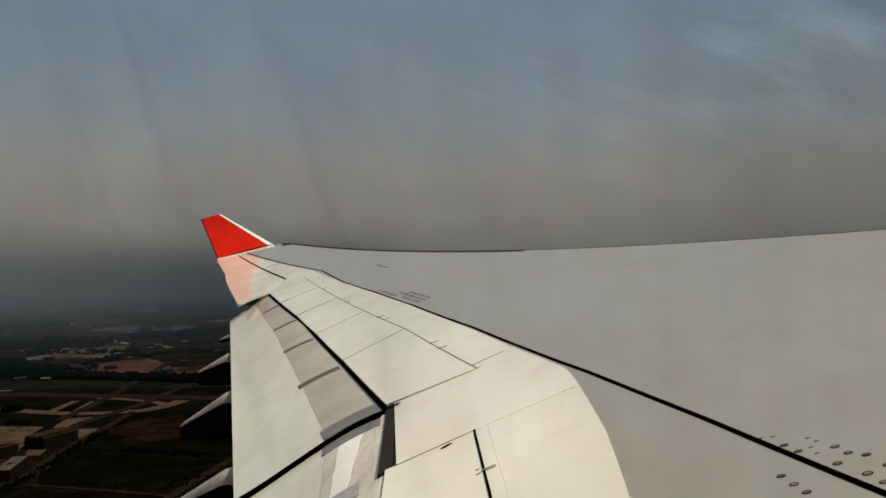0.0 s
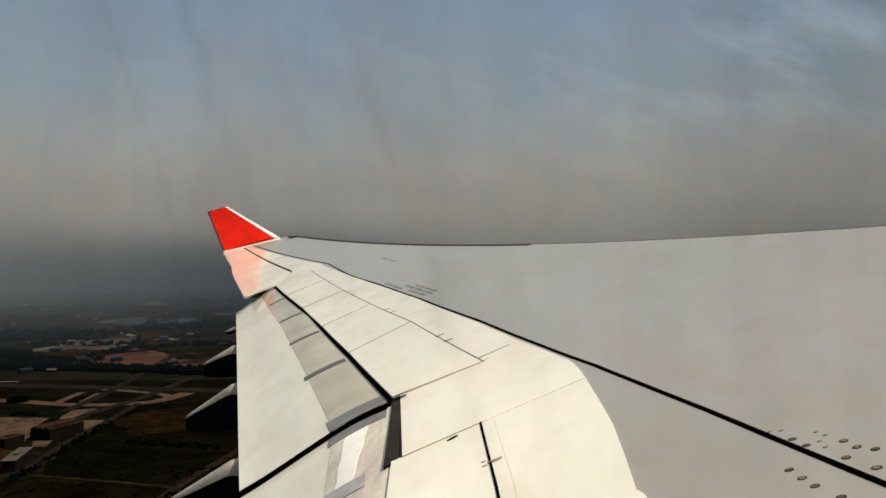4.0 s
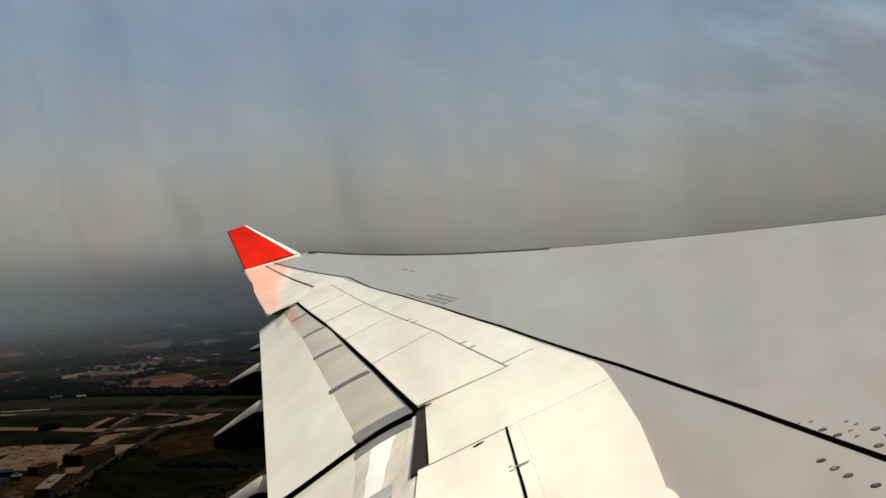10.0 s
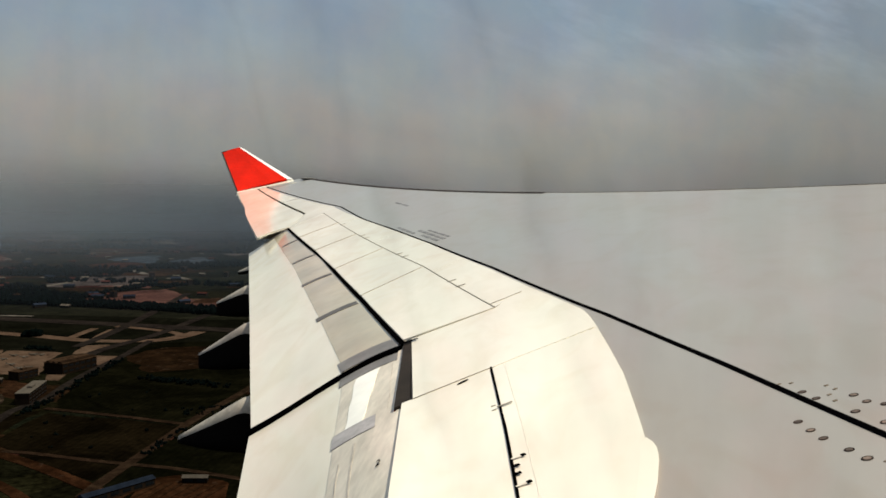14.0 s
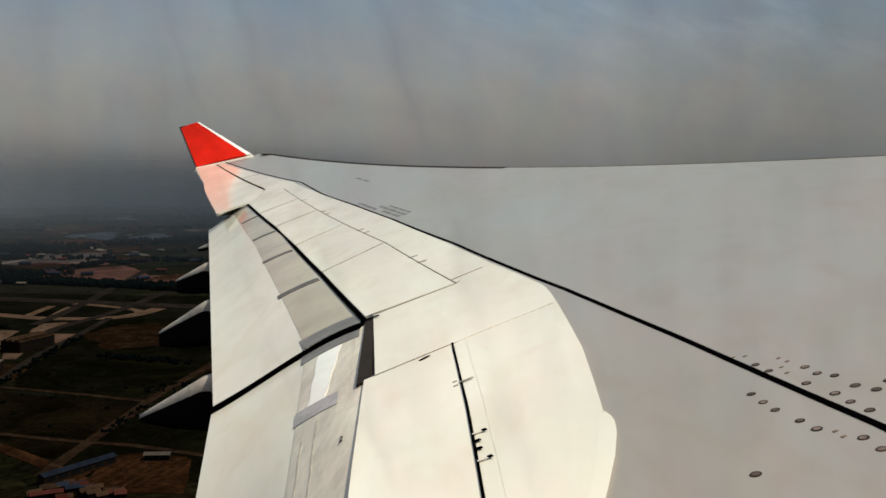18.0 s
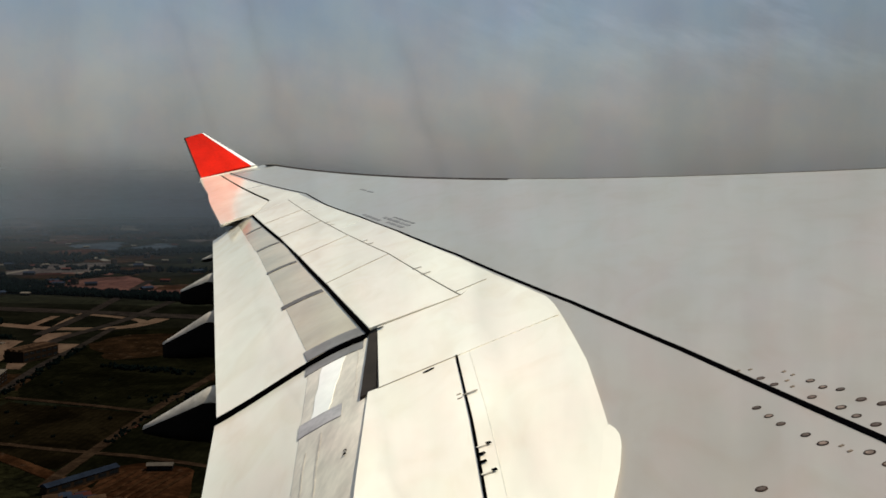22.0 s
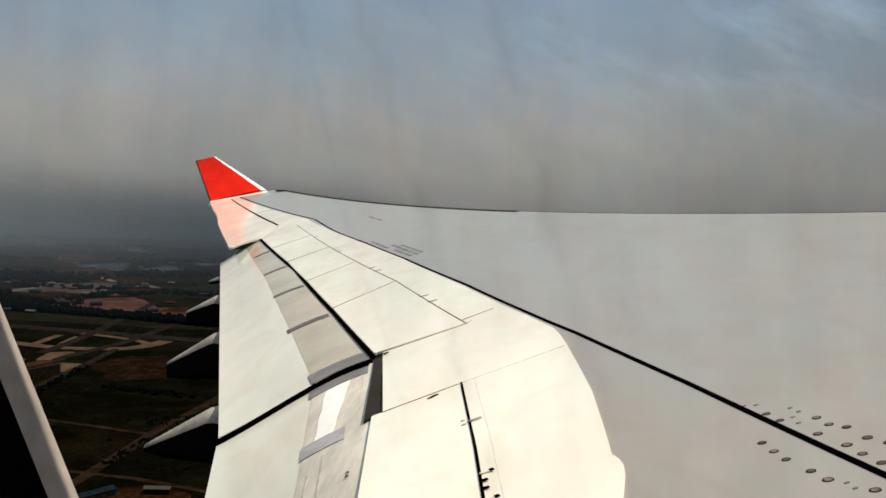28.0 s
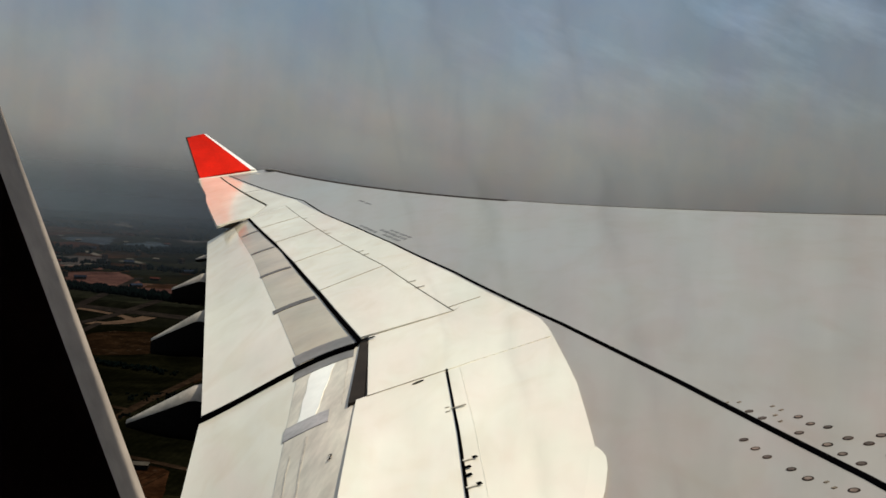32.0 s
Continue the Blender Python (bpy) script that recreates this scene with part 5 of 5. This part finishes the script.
terminal = building(-507, 951, 50, 24, 11, 76, ROOF, 2, "long hall with a ridged brown roof beside an apron")
for k in range(3):
    bm = bmesh.new()
    for s in range(2):
        box(bm, (-25, -11 + 7.4 * k + s * 2.0, 11.65 + s * 0.7), (25, -5.4 + 7.4 * k - s * 0.4, 12.3 + s * 0.9))
    part("roof_ridge", bm, ROOF, terminal)
building(-473, 816, 58, 12, 10, 105, WHITEROOF, 3, "long pale-roofed hall beside the perimeter road")
building(-531, 902, 26, 13, 8, 76, ROOF, 2, "low brown-roofed hall beside the terminal")
court = building(-612, 838, 30, 26, 17, 14, WALLS, 4, "square courtyard block with tall pale corner pillars", court=True)
for px, py in ((-15, -13), (15, -13), (15, 13), (-15, 13)):
    bm = bmesh.new()
    box(bm, (px - 2.2, py - 2.2, -0.4), (px + 2.2, py + 2.2, 18.6))
    part("corner_pillar", bm, PILLAR, court)
building(-690, 985, 44, 20, 11, 35, WHITEROOF, 2, "pale-roofed hangar on the apron", ridge=4)
building(-640, 905, 40, 16, 8, 28, ROOF, 2, "wide flat-roofed brown warehouse")
building(-566, 884, 24, 9, 6, 24, BLUEROOF, 1, "low shed with a dull blue roof", ridge=2)


def parked_aircraft(x, y, turn):
    """A small white aircraft at rest on the apron."""
    p = thing("parked_aircraft", "small white aircraft parked on a tan apron", "aircraft", "parked aircraft", at=(x, y, GROUND + 0.3), turn=turn)
    bm = bmesh.new()
    rings = []
    for px, r, z in ((-5.2, 0.15, 1.9), (-3.4, 0.45, 1.65), (-1.0, 0.7, 1.5), (2.6, 0.7, 1.5), (4.0, 0.5, 1.4), (4.8, 0.12, 1.3)):
        rings.append([bm.verts.new((px, r * math.cos(k * math.pi / 4), z + r * math.sin(k * math.pi / 4))) for k in range(8)])
    for a, b in zip(rings, rings[1:]):
        for k in range(8):
            bm.faces.new((a[k], a[(k + 1) % 8], b[(k + 1) % 8], b[k]))
    bm.faces.new(rings[0][::-1])
    bm.faces.new(rings[-1])
    part("fuselage", bm, WHITEROOF, p)
    for name, x0, x1, y0, y1, z0 in (("wing", -0.6, 1.2, -5.0, 5.0, 1.25), ("tailplane", -5.0, -4.1, -1.8, 1.8, 1.95)):
        bm = bmesh.new()
        box(bm, (x0, y0, z0), (x1, y1, z0 + 0.16))
        part(name, bm, WHITEROOF, p)
    bm = bmesh.new()
    box(bm, (-5.2, -0.07, 2.0), (-4.2, 0.07, 3.6))
    part("fin", bm, WHITEROOF, p)
    for wx, wy in ((3.2, 0), (-0.2, 1.2), (-0.2, -1.2)):
        bm = bmesh.new()
        box(bm, (wx - 0.2, wy - 0.12, -0.02), (wx + 0.2, wy + 0.12, 0.95))
        part("wheel", bm, PODDARK, p)
    return p


AIRCRAFT = [(-607, 975), (-607, 991), (-609, 1015), (-593, 1008), (-592, 1025), (-581, 963), (-561, 944), (-553, 950), (-594, 944), (-662, 1008), (-649, 1022), (-674, 1001), (-642, 1032), (-582, 1025)]
first = parked_aircraft(*AIRCRAFT[0], 20)
for k, (x, y) in enumerate(AIRCRAFT[1:]):
    copy_thing(first, pose(x, y, GROUND + 0.3, 0, 0, 15 + (k * 37) % 60))
random.seed(17)
for k in range(26):
    building(-650 + 135 * random.random(), 775 + 105 * random.random(), 8 + 13 * random.random(), 6 + 6 * random.random(), 4 + 6 * random.random(), 85 + 30 * random.random(),
             (ROOF, WHITEROOF, WHITEROOF, BLUEROOF)[k % 4], 1, ("brown-roofed town building", "pale-roofed town building", "pale-roofed town building", "blue-roofed town building")[k % 4] + " below the apron", "town buildings")
SHED, VILLAGE = [(-271, 566), (-233, 598)], [(-289, 541), (-238, 553), (-224, 522), (-276, 511)]
building(*SHED[0], 52, 7, 5, 62, BLUEROOF, 1, "long shed with a blue sheet roof beside a ploughed plot", ridge=1.8)
building(*SHED[1], 16, 6, 4, 10, WHITEROOF, 1, "small pale-roofed shed above a ploughed plot", ridge=1.4)
random.seed(8)
for k in range(22):
    a, b = random.random(), random.random()
    x, y = VILLAGE[3][0] + (VILLAGE[2][0] - VILLAGE[3][0]) * a, VILLAGE[3][1] + (VILLAGE[0][1] - VILLAGE[3][1]) * b
    roof, what = ((ROOF, "small brown-roofed village house"), (REDROOF, "small red-roofed village house"), (ROOF, "small brown-roofed village house"), (BLUEROOF, "small blue-roofed village house"))[k % 4]
    building(x, y, 5 + 5 * random.random(), 4 + 2.4 * random.random(), 3.4, 25 + 10 * (k % 3), roof, 1, what, "village houses", ridge=1.6)
random.seed(5)
protos = [building(-820, 1990, 14, 7, 4, 10, WHITEROOF, 1, "far pale-roofed shed in the haze", "far sheds", ridge=2),
          building(-1000, 1880, 17, 8, 4, 20, REDROOF, 1, "far red-roofed house row in the haze", "far houses", ridge=2),
          building(-1190, 2010, 20, 9, 5, 5, BLUEROOF, 1, "far blue-roofed works in the haze", "far works", ridge=2.5),
          building(-660, 2080, 10, 9, 11, 0, ROOF, 4, "far grey block of flats in the haze", "far blocks")]
for k in range(150):
    r, a = 1640 + 2000 * random.random() ** 1.3, radians(8 + 30 * random.random())
    copy_thing(protos[(k * 7) % 4], pose(-r * math.sin(a), r * math.cos(a), GROUND, 0, 0, random.uniform(-30, 60)))

# ---------------------------------------------------------------- see-through sheets that imitate distant haze


def haze_sheet(radius, density, top):
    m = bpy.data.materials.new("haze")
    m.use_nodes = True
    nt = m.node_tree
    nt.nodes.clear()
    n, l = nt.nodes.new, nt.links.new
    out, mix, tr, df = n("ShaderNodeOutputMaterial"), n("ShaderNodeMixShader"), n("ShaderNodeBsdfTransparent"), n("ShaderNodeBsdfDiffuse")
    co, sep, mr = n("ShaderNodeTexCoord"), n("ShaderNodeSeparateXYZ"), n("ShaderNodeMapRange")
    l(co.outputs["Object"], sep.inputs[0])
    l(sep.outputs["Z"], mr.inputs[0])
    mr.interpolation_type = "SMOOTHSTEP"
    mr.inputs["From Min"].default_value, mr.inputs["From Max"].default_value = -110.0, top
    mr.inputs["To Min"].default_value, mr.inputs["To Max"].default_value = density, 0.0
    # haze tone painted by height: dark bluish low down, paler up towards the sky
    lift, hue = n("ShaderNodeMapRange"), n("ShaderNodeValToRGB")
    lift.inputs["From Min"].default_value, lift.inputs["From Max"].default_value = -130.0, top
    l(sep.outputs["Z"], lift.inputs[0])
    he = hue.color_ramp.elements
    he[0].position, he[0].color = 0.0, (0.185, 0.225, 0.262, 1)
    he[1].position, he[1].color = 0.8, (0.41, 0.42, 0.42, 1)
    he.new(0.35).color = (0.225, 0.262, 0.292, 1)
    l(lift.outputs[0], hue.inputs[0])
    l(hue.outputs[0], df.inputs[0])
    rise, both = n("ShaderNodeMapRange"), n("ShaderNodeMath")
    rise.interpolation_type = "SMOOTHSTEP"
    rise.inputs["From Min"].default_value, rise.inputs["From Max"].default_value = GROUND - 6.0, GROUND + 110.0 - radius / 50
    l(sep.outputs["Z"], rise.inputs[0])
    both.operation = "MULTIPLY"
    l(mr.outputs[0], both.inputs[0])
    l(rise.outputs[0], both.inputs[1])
    # opacity fades out ahead of the wing so the sheet doesn't darken the sky
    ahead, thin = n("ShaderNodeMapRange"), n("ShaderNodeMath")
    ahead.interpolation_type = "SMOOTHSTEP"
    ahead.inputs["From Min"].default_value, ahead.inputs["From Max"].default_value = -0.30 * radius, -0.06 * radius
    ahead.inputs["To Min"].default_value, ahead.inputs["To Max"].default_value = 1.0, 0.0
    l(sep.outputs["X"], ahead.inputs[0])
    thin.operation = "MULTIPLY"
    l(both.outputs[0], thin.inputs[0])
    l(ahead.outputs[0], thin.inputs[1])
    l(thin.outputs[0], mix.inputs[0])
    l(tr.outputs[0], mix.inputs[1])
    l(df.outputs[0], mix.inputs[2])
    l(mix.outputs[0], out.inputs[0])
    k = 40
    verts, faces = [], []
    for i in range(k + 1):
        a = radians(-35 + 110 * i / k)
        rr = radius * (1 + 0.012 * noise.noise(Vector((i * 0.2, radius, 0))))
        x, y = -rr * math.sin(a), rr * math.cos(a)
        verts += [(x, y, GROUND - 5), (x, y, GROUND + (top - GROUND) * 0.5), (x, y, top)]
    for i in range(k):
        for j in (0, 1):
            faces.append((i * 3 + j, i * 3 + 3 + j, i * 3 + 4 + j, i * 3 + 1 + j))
    ob = tagged(mesh_object("backdrop_haze", verts, faces, m, smooth=True), "curved see-through sheet imitating grey haze over the distance", "haze", kind="structure")
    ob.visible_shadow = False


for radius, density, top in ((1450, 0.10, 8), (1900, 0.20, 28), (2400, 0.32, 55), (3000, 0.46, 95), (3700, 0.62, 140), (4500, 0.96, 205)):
    haze_sheet(radius, density, top)

# the aircraft banks a little: the whole country below leans against the wing
COUNTRY = ("ground", "road", "pavement", "wood", "roadside", "scrub", "copse", "field_bushes", "building", "parked", "backdrop")
LEAN = pose(0, 1050, GROUND, 1.15, 0, 0) @ pose(0, -1050, -GROUND)
for ob in [o for o in scene.objects if o.parent is None and o.name.startswith(COUNTRY)]:
    ob.matrix_basis = LEAN @ ob.matrix_basis
